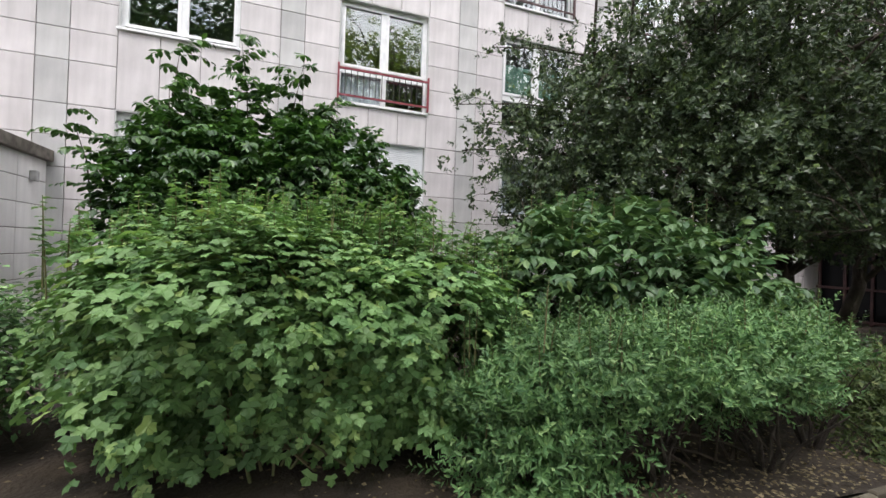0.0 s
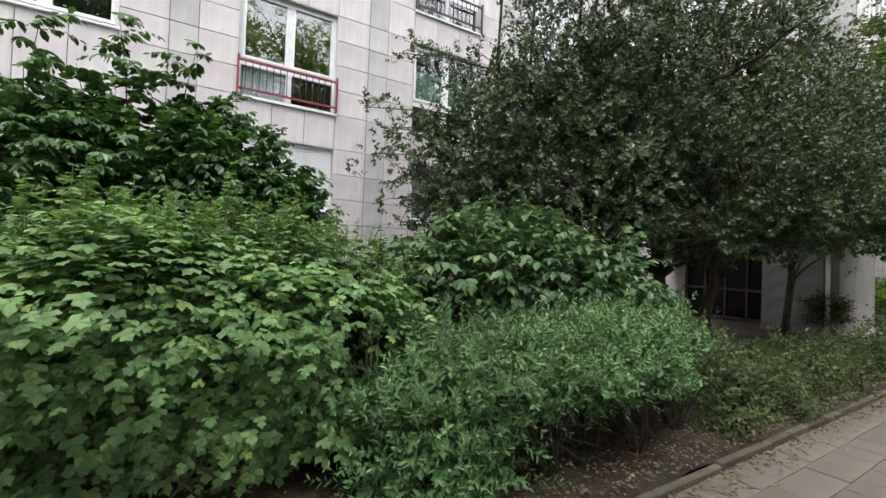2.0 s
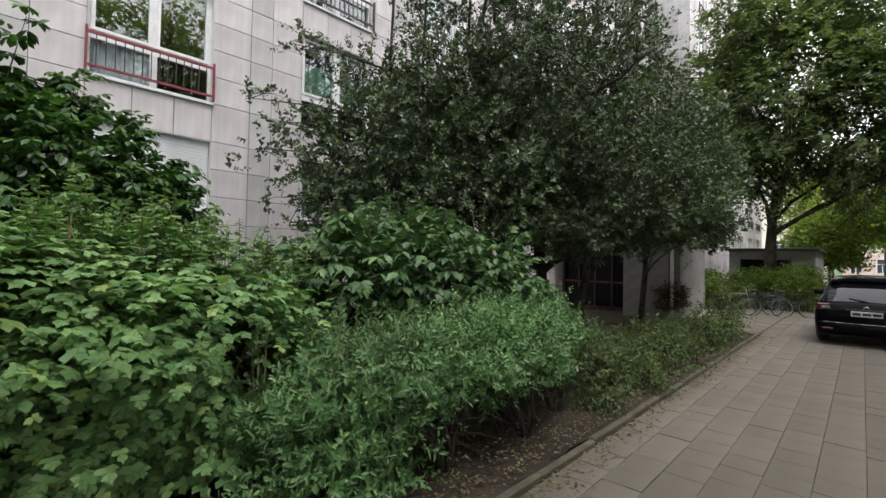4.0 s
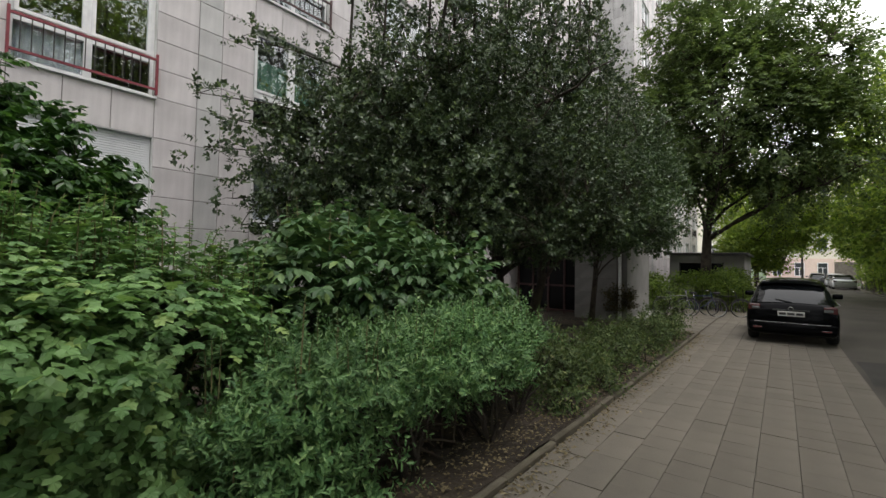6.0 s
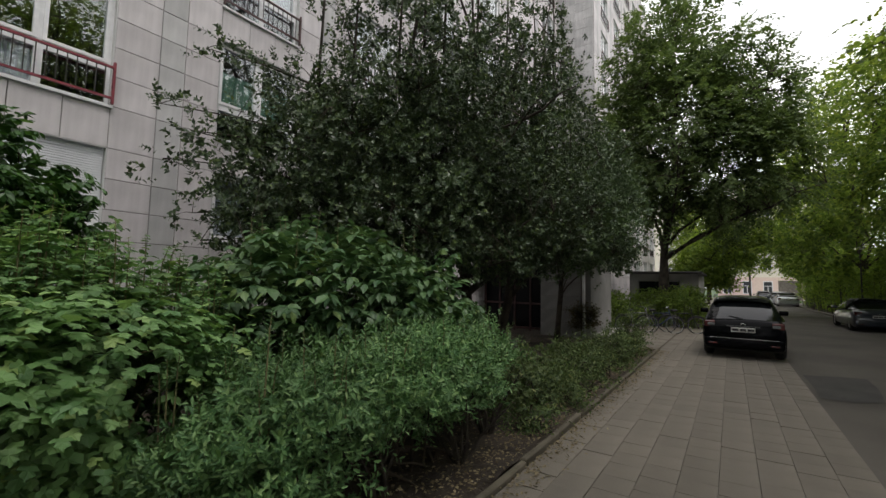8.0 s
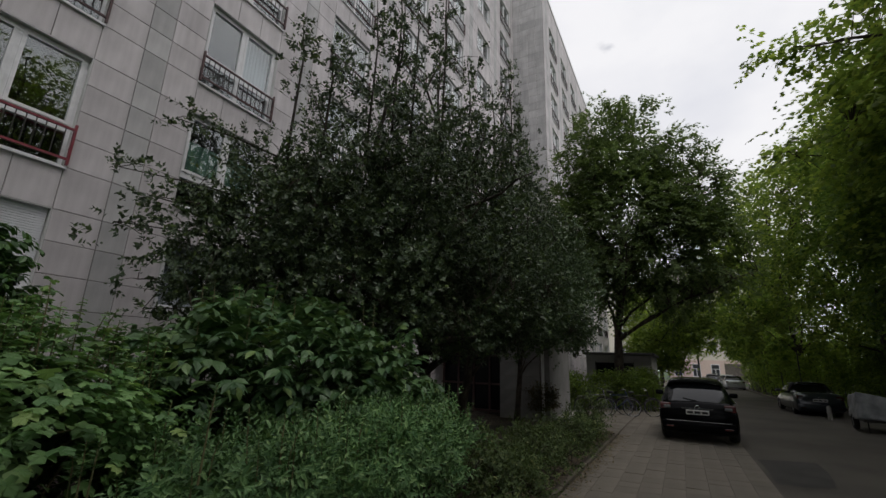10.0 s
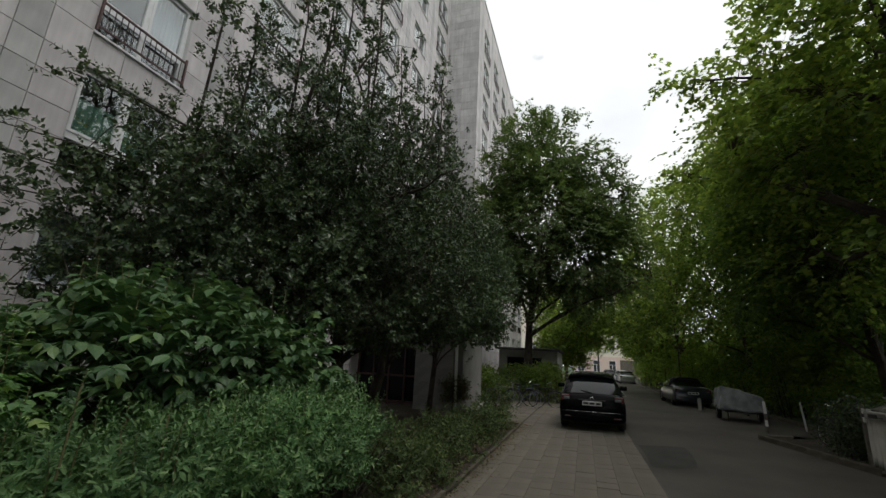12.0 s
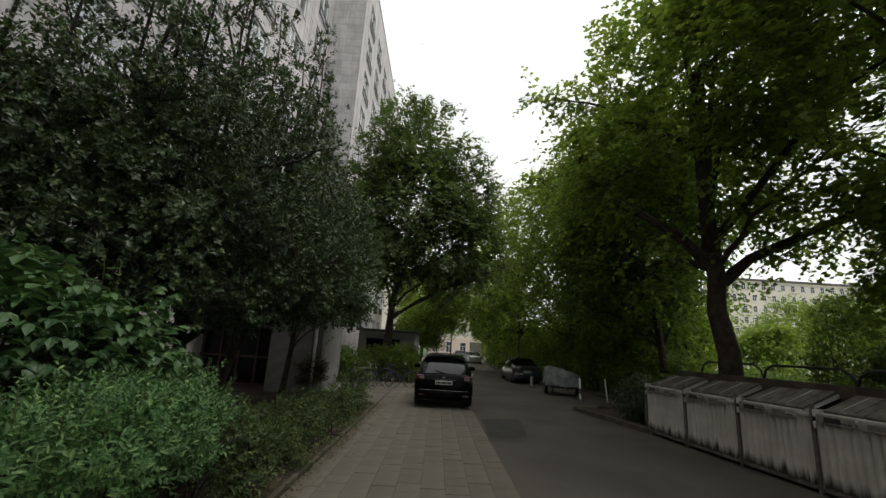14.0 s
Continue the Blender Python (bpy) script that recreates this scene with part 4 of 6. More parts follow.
def shrub(name, label, seed, base, blobs, n_ends, per, spread, size, leaf, mat, n_stems=16, lump=0.25, shell=0.6, gap=-0.3, freq=1.6, droop=0.2, flat=0.7,
          tilt=0.45, floor=0.12, singles=0, stem_mat=None, face=0.0, spires=None, stem_r=0.012, spray=None, leaders=()):
    """Stems from the base to the twig ends; the leaves that stand nearest the path are parts of their own."""
    rng = np.random.default_rng(seed)
    ob = thing(name, pose(0, 0, 0), label, "shrub")
    ends, ways = clusters(rng, blobs, n_ends, lump, shell, freq, floor, gap)
    bt = bmesh.new()
    for i in rng.choice(len(ends), min(len(ends), n_stems * 4), replace=False):
        e = Vector(ends[i])
        s = Vector((base[0] + rng.normal() * base[2], base[1] + rng.normal() * base[3], 0.02))
        mid = s.lerp(e, 0.55) + Vector((0, 0, 0.18 * (e - s).length))
        pts = [s * (1 - q) ** 2 + mid * 2 * q * (1 - q) + e * q * q for q in np.linspace(0, 1, 6)]
        tube_into(bt, pts, [stem_r * (1.1 - 0.8 * q) for q in np.linspace(0, 1, 6)], 4, False)
    e2, w2 = [], []
    for x, y, z, h in leaders:
        lean = rng.normal(size=2) * 0.10 * h
        tube_into(bt, ((x, y, z - 0.5), (x + lean[0] * 0.4, y + lean[1] * 0.4, z + h * 0.5), (x + lean[0], y + lean[1], z + h)), (0.012, 0.008, 0.003), 5, False)
        k = max(4, int(h / 0.12))
        for q in np.linspace(0, 1, k):
            t = rng.random() * 6.28
            e2.append((x + lean[0] * q, y + lean[1] * q, z + h * q))
            w2.append((math.cos(t), math.sin(t), 0.1))
    if leaders:
        ends, ways = np.concatenate([ends, e2]), np.concatenate([ways, w2])
    part("stem_work", bt, stem_mat or M_TWIG, ob)["kind"] = "stuff"
    if spray:
        pos, ax, nr, sz = sprays(rng, ends, ways, size=size, **spray)
    else:
        pos, ax, nr, sz = foliage(rng, ends, ways, per, spread, size, droop, flat, tilt, face)
    if spires is not None:
        p2, a2, n2, s2 = spires(rng, ob)
        pos, ax, nr, sz = np.concatenate([pos, p2]), np.concatenate([ax, a2]), np.concatenate([nr, n2]), np.concatenate([sz, s2])
    keep = pos[:, 2] > 0.05
    pos, ax, nr, sz = pos[keep], ax[keep], nr[keep], sz[keep]
    tv, tf = leaf
    if singles:
        score = pos[:, 1] - 0.35 * pos[:, 2] + 0.25 * np.abs(pos[:, 0] - base[0])
        idx = np.argsort(score)[: singles * 2 : 2]
        one = arrays_mesh("leaf", tv, tf, mat)
        side, a, n = leaf_frames(ax[idx], nr[idx])
        for q, i in enumerate(idx):
            m = Matrix(((side[q][0], a[q][0], n[q][0], pos[i][0]), (side[q][1], a[q][1], n[q][1], pos[i][1]), (side[q][2], a[q][2], n[q][2], pos[i][2]), (0, 0, 0, 1)))
            o = part("leaf", one, None, ob)
            o.matrix_basis = m @ Matrix.Scale(float(sz[i]), 4)
        mask = np.ones(len(pos), bool)
        mask[idx] = False
        pos, ax, nr, sz = pos[mask], ax[mask], nr[mask], sz[mask]
    f = part("foliage", leaves_mesh("foliage", pos, ax, nr, sz, tv, tf, mat), None, ob)
    f["kind"] = "stuff"
    return ob


def spire_maker(places, height, leaf_size, pairs, mat, droop=0.0, lift=0.0):
    """Upright shoots with leaves in pairs."""
    def make(rng, ob):
        p, a, n, s = [], [], [], []
        bt = bmesh.new()
        for x, y, z in places:
            h = height * (0.6 + 0.7 * rng.random())
            lean = rng.normal(size=2) * 0.12
            tip = Vector((x + lean[0] * h, y + lean[1] * h, z + h))
            tube_into(bt, (Vector((x, y, z - 0.3)), Vector((x, y, z)).lerp(tip, 0.5), tip), (0.007, 0.005, 0.002), 4, False)
            for i in range(pairs * 3):
                q = (i + rng.random()) / (pairs * 3)
                c = np.array(Vector((x, y, z)).lerp(tip, q))
                t = i * 2.4 + rng.normal() * 0.5
                d = np.array((math.cos(t), math.sin(t), lift + 0.25 - 0.5 * rng.random() - droop))
                p.append(c), a.append(d), n.append(np.array((0.3 * rng.normal(), 0.3 * rng.normal(), 1.0)))
                s.append(leaf_size * (1.1 - 0.6 * q) * (0.7 + 0.5 * rng.random()))
        part("shoot_work", bt, mat, ob)["kind"] = "stuff"
        return np.array(p), np.array(a), np.array(n), np.array(s)
    return make


# lobed-leaf shrub at the bed's edge
prng = np.random.default_rng(21)
lob_tops = []
for i in range(190):
    x = -2.1 + 3.8 * prng.random()
    y = 4.2 + 1.6 * prng.random()
    lob_tops.append((x, y, 1.60 + 0.42 * math.exp(-((x + 0.4) / 1.5) ** 2) + 0.1 * prng.normal()))
shrub("lobed_shrub", "broad light-green shrub with lobed leaves in the bed", 31, (-0.3, 4.7, 0.5, 0.35),
      [(-0.35, 4.75, 1.05, 1.75, 1.25, 1.05), (-1.25, 4.85, 1.05, 0.75, 0.9, 0.85), (0.95, 4.55, 0.9, 0.85, 1.0, 0.9), (0.5, 4.2, 0.55, 0.6, 0.65, 0.58), (-1.0, 4.4, 0.5, 0.75, 0.65, 0.5), (-0.7, 4.2, 1.4, 1.25, 0.85, 0.6), (0.5, 4.2, 1.25, 0.9, 0.75, 0.6)],
      1750, 13, (0.12, 0.12, 0.05), 0.098, (LOBED_V, LOBED_F), M_L_LOBED, 40, 0.2, 0.74, -0.10, 1.7, 0.05, 0.92, 0.22, 0.1, 170, M_STEM,
      spires=spire_maker(lob_tops, 0.28, 0.098, 4, M_STEM), face=0.28)
# narrow-leaf shrub in front, on short gnarled stems
nar_tops = [(0.9 + 4.1 * prng.random(), 2.9 + 1.1 * prng.random(), 1.0 + 0.12 * prng.normal()) for _ in range(130)]
shrub("narrow_leaf_shrub", "low spreading shrub with narrow light-green leaves", 32, (3.1, 3.05, 0.45, 0.12),
      [(2.0, 3.42, 0.80, 1.05, 0.7, 0.36), (3.2, 3.35, 0.85, 1.1, 0.75, 0.36), (4.15, 3.3, 0.85, 0.85, 0.65, 0.33), (1.35, 3.15, 0.45, 0.6, 0.55, 0.45), (1.35, 3.15, 0.5, 0.45, 0.35, 0.38)],
      1700, 20, (0.10, 0.10, 0.08), 0.064, (HEX_V * np.array((0.68, 1, 1)), HEX_F), M_L_PRIVET, 5, 0.3, 0.6, -0.13, 2.6, -0.25, 0.4, 0.7, 0.12, 0, M_TWIG,
      spires=spire_maker(nar_tops, 0.24, 0.064, 7, M_STEM, 0, 0.5), stem_r=0.010,
      spray=dict(shoots=2, count=13, length=0.24, up=0.55, out=0.9, wild=0.45, arch=0.05, angle=0.95, drop=0.0, flat=0.3))
# broad-leaf shrub
bro_tops = [(2.2 + 2.7 * prng.random(), 4.4 + 1.3 * prng.random(), 2.2 + 0.14 * prng.normal()) for _ in range(26)]
shrub("broad_leaf_shrub", "dense round shrub with large pointed dark-green leaves", 33, (3.5, 5.1, 0.4, 0.35),
      [(3.45, 5.05, 1.3, 1.6, 1.25, 1.1), (4.6, 4.8, 1.1, 1.0, 0.9, 0.95), (2.6, 5.1, 1.0, 0.8, 0.9, 0.9), (5.3, 4.6, 0.9, 0.75, 0.7, 0.8)],
      1050, 13, (0.13, 0.13, 0.08), 0.165, (OVAL_V * np.array((1.05, 1, 1)), OVAL_F), M_L_BROAD, 30, 0.2, 0.72, -0.36, 1.8, 0.35, 0.55, 0.35, 0.1, 120, M_TWIG,
      spires=spire_maker(bro_tops, 0.38, 0.15, 3, M_STEM, 0.15),
      spray=dict(shoots=2, count=8, length=0.42, up=0.3, out=0.95, wild=0.3, arch=0.4, angle=0.95, drop=0.5, flat=0.3, spread=0.07, fan=True))
# tall drooping shrub against the facade
dr_leaders = [(-0.7 + 1.5 * (prng.random() * 2 - 1), 7.2 + 0.6 * (prng.random() * 2 - 1), 2.95 + 0.2 * prng.normal(), 0.5 + 0.3 * prng.random()) for _ in range(12)]
dr_leaders += [(-1.98, 7.1, 3.2, 1.25), (-0.98, 7.1, 3.2, 1.5), (-0.51, 7.1, 3.1, 1.3), (0.11, 7.15, 2.9, 1.1), (0.85, 7.15, 2.6, 0.9), (-2.75, 7.1, 2.3, 0.9)]
shrub("drooping_shrub", "tall deep-green shrub with drooping leaf sprays before the facade", 34, (-0.5, 7.4, 0.5, 0.3),
      [(-0.6, 7.35, 2.2, 1.7, 1.2, 1.5), (-1.7, 7.3, 1.9, 1.05, 1.0, 1.1), (0.40, 7.3, 1.85, 0.85, 1.0, 1.25), (-0.6, 7.3, 3.0, 1.2, 0.9, 0.85), (-1.6, 7.3, 2.75, 1.0, 0.9, 0.8), (0.40, 7.3, 2.65, 0.8, 0.9, 0.75), (1.1, 7.25, 2.1, 0.5, 0.7, 0.9)],
      1500, 26, (0.15, 0.15, 0.10), 0.125, (HEX_V * np.array((0.95, 1, 1)), HEX_F), M_L_DROOP, 30, 0.25, 0.66, -0.33, 1.3, 0.65, 0.35, 0.45, 0.3, 0, M_TWIG,
      spray=dict(shoots=2, count=12, length=0.42, up=0.45, out=0.9, wild=0.25, arch=0.55, angle=0.95, drop=0.55, flat=0.3, spread=0.05, fan=True), leaders=dr_leaders)
# shrub by the annex, and undergrowth along the kerb
shrub("low_shrub", "small bright shrub beside the annex", 35, (-2.95, 5.0, 0.2, 0.2), [(-2.95, 5.0, 0.8, 0.6, 0.7, 0.7), (-2.6, 3.6, 0.3, 0.35, 0.4, 0.35)], 330, 24, (0.1, 0.1, 0.07), 0.07,
      (DIAMOND_V, DIAMOND_F), M_L_PRIVET, 10)
for i, (x, y, r, h) in enumerate(((5.7, 3.0, 0.6, 0.7), (6.7, 3.15, 0.5, 0.42), (7.9, 3.1, 0.75, 0.62), (9.2, 3.4, 0.6, 0.5), (10.1, 2.9, 0.65, 0.6), (11.2, 3.0, 0.6, 0.55), (12.4, 2.85, 0.6, 1.05))):
    shrub("low_shrub", "straggly low shrub at the kerb", 40 + i, (x, y, 0.12, 0.1), [(x, y, h * 0.55, r, r * 0.75, h * 0.62)], 115, 19, (0.10, 0.10, 0.08), 0.07,
          (NARROW_V * np.array((1.6, 1, 1)), DIAMOND_F), M_L_WEEDY, 8, 0.5, 0.3, -0.10, 2.5, -0.1, 0.4, 0.7, 0.05,
          spray=dict(shoots=2, count=9, length=0.3, up=0.5, out=0.8, wild=0.6, arch=0.3, angle=0.9, drop=0.1, flat=0.4))
for i, (x, y, r, h) in enumerate(((4.9, 2.75, 0.4, 0.34), (5.2, 3.5, 0.45, 0.5), (6.2, 2.7, 0.38, 0.3), (6.4, 3.7, 0.5, 0.45), (7.2, 2.72, 0.42, 0.36), (8.6, 2.75, 0.45, 0.42), (8.4, 3.9, 0.5, 0.4), (9.6, 2.7, 0.4, 0.34), (10.7, 2.7, 0.42, 0.4), (11.8, 2.72, 0.45, 0.5), (12.8, 3.3, 0.5, 0.7), (11.6, 3.8, 0.5, 0.4))):
    shrub("weed_clump", "ragged clump of weeds in the litter by the kerb", 140 + i, (x, y, 0.10, 0.08), [(x, y, h * 0.45, r, r * 0.7, h * 0.6)], 60, 14, (0.10, 0.10, 0.08), 0.062,
          (OVAL_V * np.array((0.8, 1, 1)), OVAL_F), M_L_WEEDY, 6, 0.5, 0.2, -0.05, 2.5, -0.1, 0.4, 0.7, 0.04,
          spray=dict(shoots=2, count=8, length=0.28, up=0.6, out=0.8, wild=0.7, arch=0.35, angle=0.9, drop=0.1, flat=0.4))
for i, (x, y) in enumerate(((5.4, 4.3), (7.3, 4.6), (2.2, 7.6), (3.2, 7.9), (4.4, 7.4))):
    shrub("low_shrub", "thin weedy shrub in the shade", 60 + i, (x, y, 0.1, 0.1), [(x, y, 0.75 if i > 1 else 0.4, 0.6, 0.5, 0.75 if i > 1 else 0.35)], 90, 20, (0.1, 0.1, 0.08), 0.07,
          (NARROW_V * np.array((1.6, 1, 1)), DIAMOND_F), M_L_PRIVET if i > 1 else M_L_MID, 8, 0.4, 0.4, -0.2, 2.5, -0.1, 0.4, 0.7, 0.05,
          spray=dict(shoots=2, count=9, length=0.3, up=0.9, out=0.5, wild=0.4, arch=0.1, angle=0.9, flat=0.4))
pot = thing("planter", pose(15.2, 5.05, 0.02), "dark plant tub with a small reddish shrub", "planter")
bm = bmesh.new()
bmesh.ops.create_cone(bm, cap_ends=True, segments=20, radius1=0.2, radius2=0.26, depth=0.36, matrix=pose(0, 0, 0.18))
part("tub", bm, M_DKMETAL, pot, smooth=False)
rng = np.random.default_rng(77)
e, w = clusters(rng, [(-0.2, -0.1, 0.72, 0.55, 0.5, 0.5)], 260, 0.3, 0.5, 2.0, 0.3, -0.4)
p_, a_, n_, s_ = foliage(rng, e, w, 22, (0.07, 0.07, 0.06), 0.075, -0.1, 0.4, 0.6)
part("foliage", leaves_mesh("foliage", p_, a_, n_, s_, DIAMOND_V, DIAMOND_F, leaf_mat("reddish_leaf", (0.04, 0.05, 0.02), (0.12, 0.09, 0.035))), None, pot)

# gnarled stems under the narrow-leaf shrub
rng = np.random.default_rng(8)
for bx, by in ((3.45, 2.9), (2.3, 2.95), (4.3, 3.05)):
    st = thing("shrub_stump", pose(bx, by, 0.0), "gnarled many-stemmed dark shrub base", "shrub base")
    for i in range(9):
        t = rng.random() * 6.28
        r = 0.25 + 0.3 * rng.random()
        pts = [Vector((0.05 * math.cos(t), 0.05 * math.sin(t), 0)), Vector((r * 0.4 * math.cos(t + 0.3), r * 0.4 * math.sin(t + 0.3), 0.28)),
               Vector((r * math.cos(t), r * math.sin(t), 0.55 + 0.25 * rng.random()))]
        part("stem", tube(pts, [0.022, 0.014, 0.006], 5), M_BARK, st)

# the dark many-stemmed tree before the facade
rng = np.random.default_rng(3)


def dark_shoots(rng):
    """Thin upright leaders over the crown and ragged low branches at the facade side."""
    e, w, lines = [], [], []
    for x, y, z0, z1 in ((7.2, 4.9, 8.2, 11.2), (6.4, 5.2, 8.0, 10.4), (8.6, 4.9, 7.6, 9.8), (5.6, 5.7, 7.2, 9.6), (9.6, 4.6, 7.2, 9.6), (10.2, 4.4, 6.6, 8.4), (10.7, 4.2, 6.4, 9.3), (11.3, 4.2, 5.6, 8.2), (9.9, 4.2, 7.2, 10.3), (12.0, 4.1, 5.2, 7.3), (4.3, 6.4, 6.6, 8.2), (6.0, 5.4, 8.0, 10.6), (7.8, 5.4, 8.2, 10.2), (4.9, 6.2, 6.6, 7.9)):
        lines.append([(x, y, z0 - 1.6), (x + 0.1, y, (z0 + z1) / 2), (x, y + 0.05, z1)])
        for z in np.arange(z0, z1, 0.16):
            q = (z - z0) / (z1 - z0)
            e.append((x + rng.normal() * 0.32 * (1.1 - q), y + rng.normal() * 0.32 * (1.1 - q), z))
            w.append((rng.normal() * 0.5, rng.normal() * 0.5, 0.8))
    for x0, y0, z0, x1, y1, z1 in ((4.4, 6.8, 4.4, 2.5, 7.9, 4.55), (4.2, 6.9, 3.6, 2.6, 7.9, 3.7), (4.2, 6.8, 3.0, 2.9, 7.5, 2.85), (4.6, 6.8, 5.4, 3.1, 7.8, 5.7), (4.0, 6.6, 4.0, 2.75, 7.4, 4.1), (4.3, 6.6, 2.5, 2.9, 7.2, 2.4)):
        lines.append([(x0 + 0.9, y0 - 0.4, z0 - 0.3), (x0, y0, z0), ((x0 + x1) / 2, (y0 + y1) / 2, (z0 + z1) / 2 + 0.06), (x1, y1, z1)])
        for q in np.linspace(0, 1, 15):
            e.append((x0 + (x1 - x0) * q + rng.normal() * 0.10, y0 + (y1 - y0) * q + rng.normal() * 0.10, z0 + (z1 - z0) * q + rng.normal() * 0.12))
            w.append((-0.8, 0.2, 0.2))
    return np.array(e), np.array(w), lines


tree("dark small-leaved tree with several leaning stems in the bed", 51,
     [(line((8.2, 6.1, 0), (6.4, 6.2, 4.4), 7, 0.12, rng, 0.05), 0.15, 0.08), (line((9.0, 6.05, 0), (8.2, 5.9, 4.6), 7, -0.1, rng, 0.05), 0.16, 0.09),
      (line((9.9, 5.6, 0), (9.8, 5.0, 4.2), 7, 0.1, rng, 0.05), 0.14, 0.07)],
     [(6.8, 6.2, 4.5, 2.8, 2.2, 2.4), (8.4, 5.4, 5.0, 3.0, 2.1, 2.6), (7.2, 5.7, 6.6, 2.9, 2.0, 1.9), (9.6, 4.7, 4.1, 2.3, 1.7, 1.8), (5.4, 6.5, 3.7, 1.8, 1.6, 1.6),
      (7.6, 4.9, 3.5, 2.6, 1.5, 1.3), (10.4, 4.6, 3.2, 1.8, 1.4, 0.9), (4.9, 6.9, 3.5, 1.5, 1.2, 1.4), (4.0, 6.8, 3.0, 1.1, 1.0, 1.1), (6.6, 5.4, 2.75, 2.0, 1.3, 0.85), (9.0, 5.3, 2.7, 2.0, 1.2, 0.8),
      (9.6, 4.6, 6.4, 1.5, 1.4, 1.6), (4.9, 6.4, 4.6, 1.3, 1.1, 0.9)],
     4300, 54, (0.15, 0.15, 0.11), 0.088, (DIAMOND_V, DIAMOND_F), M_L_DARK, 0.15, 16, 0.35, 0.5, -0.15, 1.5, 0.05, 0.3, 0.006, 0.35, 1.9, 2, 0.8, dark_shoots, "", 0.10,
     spray=dict(shoots=4, count=9, length=0.24, up=0.35, out=0.7, wild=0.75, angle=0.9, flat=0.25, spread=0.11))
# lighter small tree beside the porch
tree("small green tree with a thin leaning stem beside the porch", 52,
     [(line((13.55, 5.35, 0), (12.9, 4.7, 3.4), 8, 0.18, rng, 0.03), 0.095, 0.05)],
     [(12.2, 4.4, 4.0, 2.0, 1.6, 1.5), (11.2, 4.1, 3.2, 1.3, 1.1, 0.9), (13.2, 4.1, 5.0, 1.5, 1.3, 1.6), (14.3, 4.0, 4.3, 1.5, 1.2, 1.7), (13.6, 3.9, 3.1, 1.5, 1.0, 0.8)],
     1500, 48, (0.19, 0.19, 0.13), 0.094, (DIAMOND_V, DIAMOND_F), M_L_MID, 0.1, 12, 0.3, 0.5, -0.24, 1.0, 0.1, 0.4, 0.006, 0.5, 2.0, 2, 0.7,
     spray=dict(shoots=4, count=9, length=0.3, up=0.3, out=0.7, wild=0.7, angle=0.9, flat=0.3, spread=0.12))
# street tree beyond the bicycles
tree("tall round-crowned street tree beside the bicycles", 53,
     [(line((23.3, 3.45, 0), (23.2, 2.5, 11.5), 12, 0.1, rng, 0.06), 0.24, 0.05)],
     [(23.2, 2.6, 9.4, 3.8, 4.3, 5.0), (23.2, 0.0, 7.4, 3.0, 2.7, 3.0), (23.0, 4.6, 8.6, 2.6, 2.0, 3.0), (23.2, 2.6, 13.4, 2.9, 3.2, 2.6), (23.4, -0.4, 10.4, 2.4, 2.2, 2.4)],
     3200, 24, (0.34, 0.34, 0.24), 0.17, (DIAMOND_V * np.array((1.1, 1, 1)), DIAMOND_F), M_L_ROUND, 0.20, 18, 0.35, 0.5, -0.24, 0.8, 0.35, 0.5, 0.012, 0.32, 3.6, 1, 0.6,
     spray=dict(shoots=3, count=9, length=0.75, up=0.1, out=0.9, wild=0.35, arch=0.3, angle=0.95, drop=0.3, flat=0.5, spread=0.16, fan=True))


def reach(cells):
    def make(rng):
        e, w, lines = [], [], []
        for x0, y0, z0, x1, y1, z1, n in cells:
            lines.append([(x0 - 0.5, y0 - 1.2, z0 - 0.4), (x0, y0, z0), (x1, y1, z1)])
            for q in np.linspace(0, 1, n):
                e.append((x0 + (x1 - x0) * q + rng.normal() * 0.22, y0 + (y1 - y0) * q + rng.normal() * 0.22, z0 + (z1 - z0) * q + rng.normal() * 0.22))
                w.append((x1 - x0, y1 - y0, -0.3))
        return np.array(e), unit(np.array(w, dtype=float)), lines
    return make


# maples along the park
tree("broad old maple with a thick dark trunk behind the bins", 54,
     [(line((10.4, -6.75, 0), (10.4, -6.2, 11.5), 12, 0.08, rng, 0.04), 0.29, 0.06)],
     [(10.8, -6.4, 9.0, 4.4, 3.4, 3.6), (13.6, -5.6, 8.4, 3.2, 2.5, 3.4), (8.0, -7.2, 9.6, 3.4, 3.2, 3.6), (9.8, -7.4, 12.4, 3.0, 2.6, 2.6), (9.6, -7.6, 6.4, 2.2, 1.4, 1.2), (14.4, -6.4, 5.2, 2.4, 1.8, 1.5)],
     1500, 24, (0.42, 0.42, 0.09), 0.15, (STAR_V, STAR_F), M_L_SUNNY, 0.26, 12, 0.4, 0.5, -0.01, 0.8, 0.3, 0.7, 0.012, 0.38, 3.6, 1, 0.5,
     reach([(12.8, -4.6, 10.2, 12.9, -2.3, 10.4, 12), (13.6, -4.0, 8.2, 14.4, -2.9, 8.0, 6)]), "maples along the park",
     spray=dict(shoots=3, count=7, length=0.85, up=0.0, out=0.9, wild=0.5, arch=0.22, angle=1.0, drop=0.25, flat=0.6, spread=0.22, fan=True),
     boughs=[([(10.4, -6.7, 3.9), (10.2, -7.3, 4.5), (9.8, -8.2, 5.0), (9.2, -9.3, 5.6), (8.6, -10.2, 6.4)], 0.15, 0.05),
             ([(10.4, -6.6, 4.0), (10.7, -6.0, 4.9), (11.3, -5.4, 5.7), (12.2, -4.9, 6.4), (13.2, -4.6, 7.2)], 0.13, 0.04),
             ([(10.4, -6.5, 4.6), (10.0, -6.2, 6.0), (9.5, -6.0, 7.6), (9.2, -6.2, 9.6)], 0.14, 0.05)])
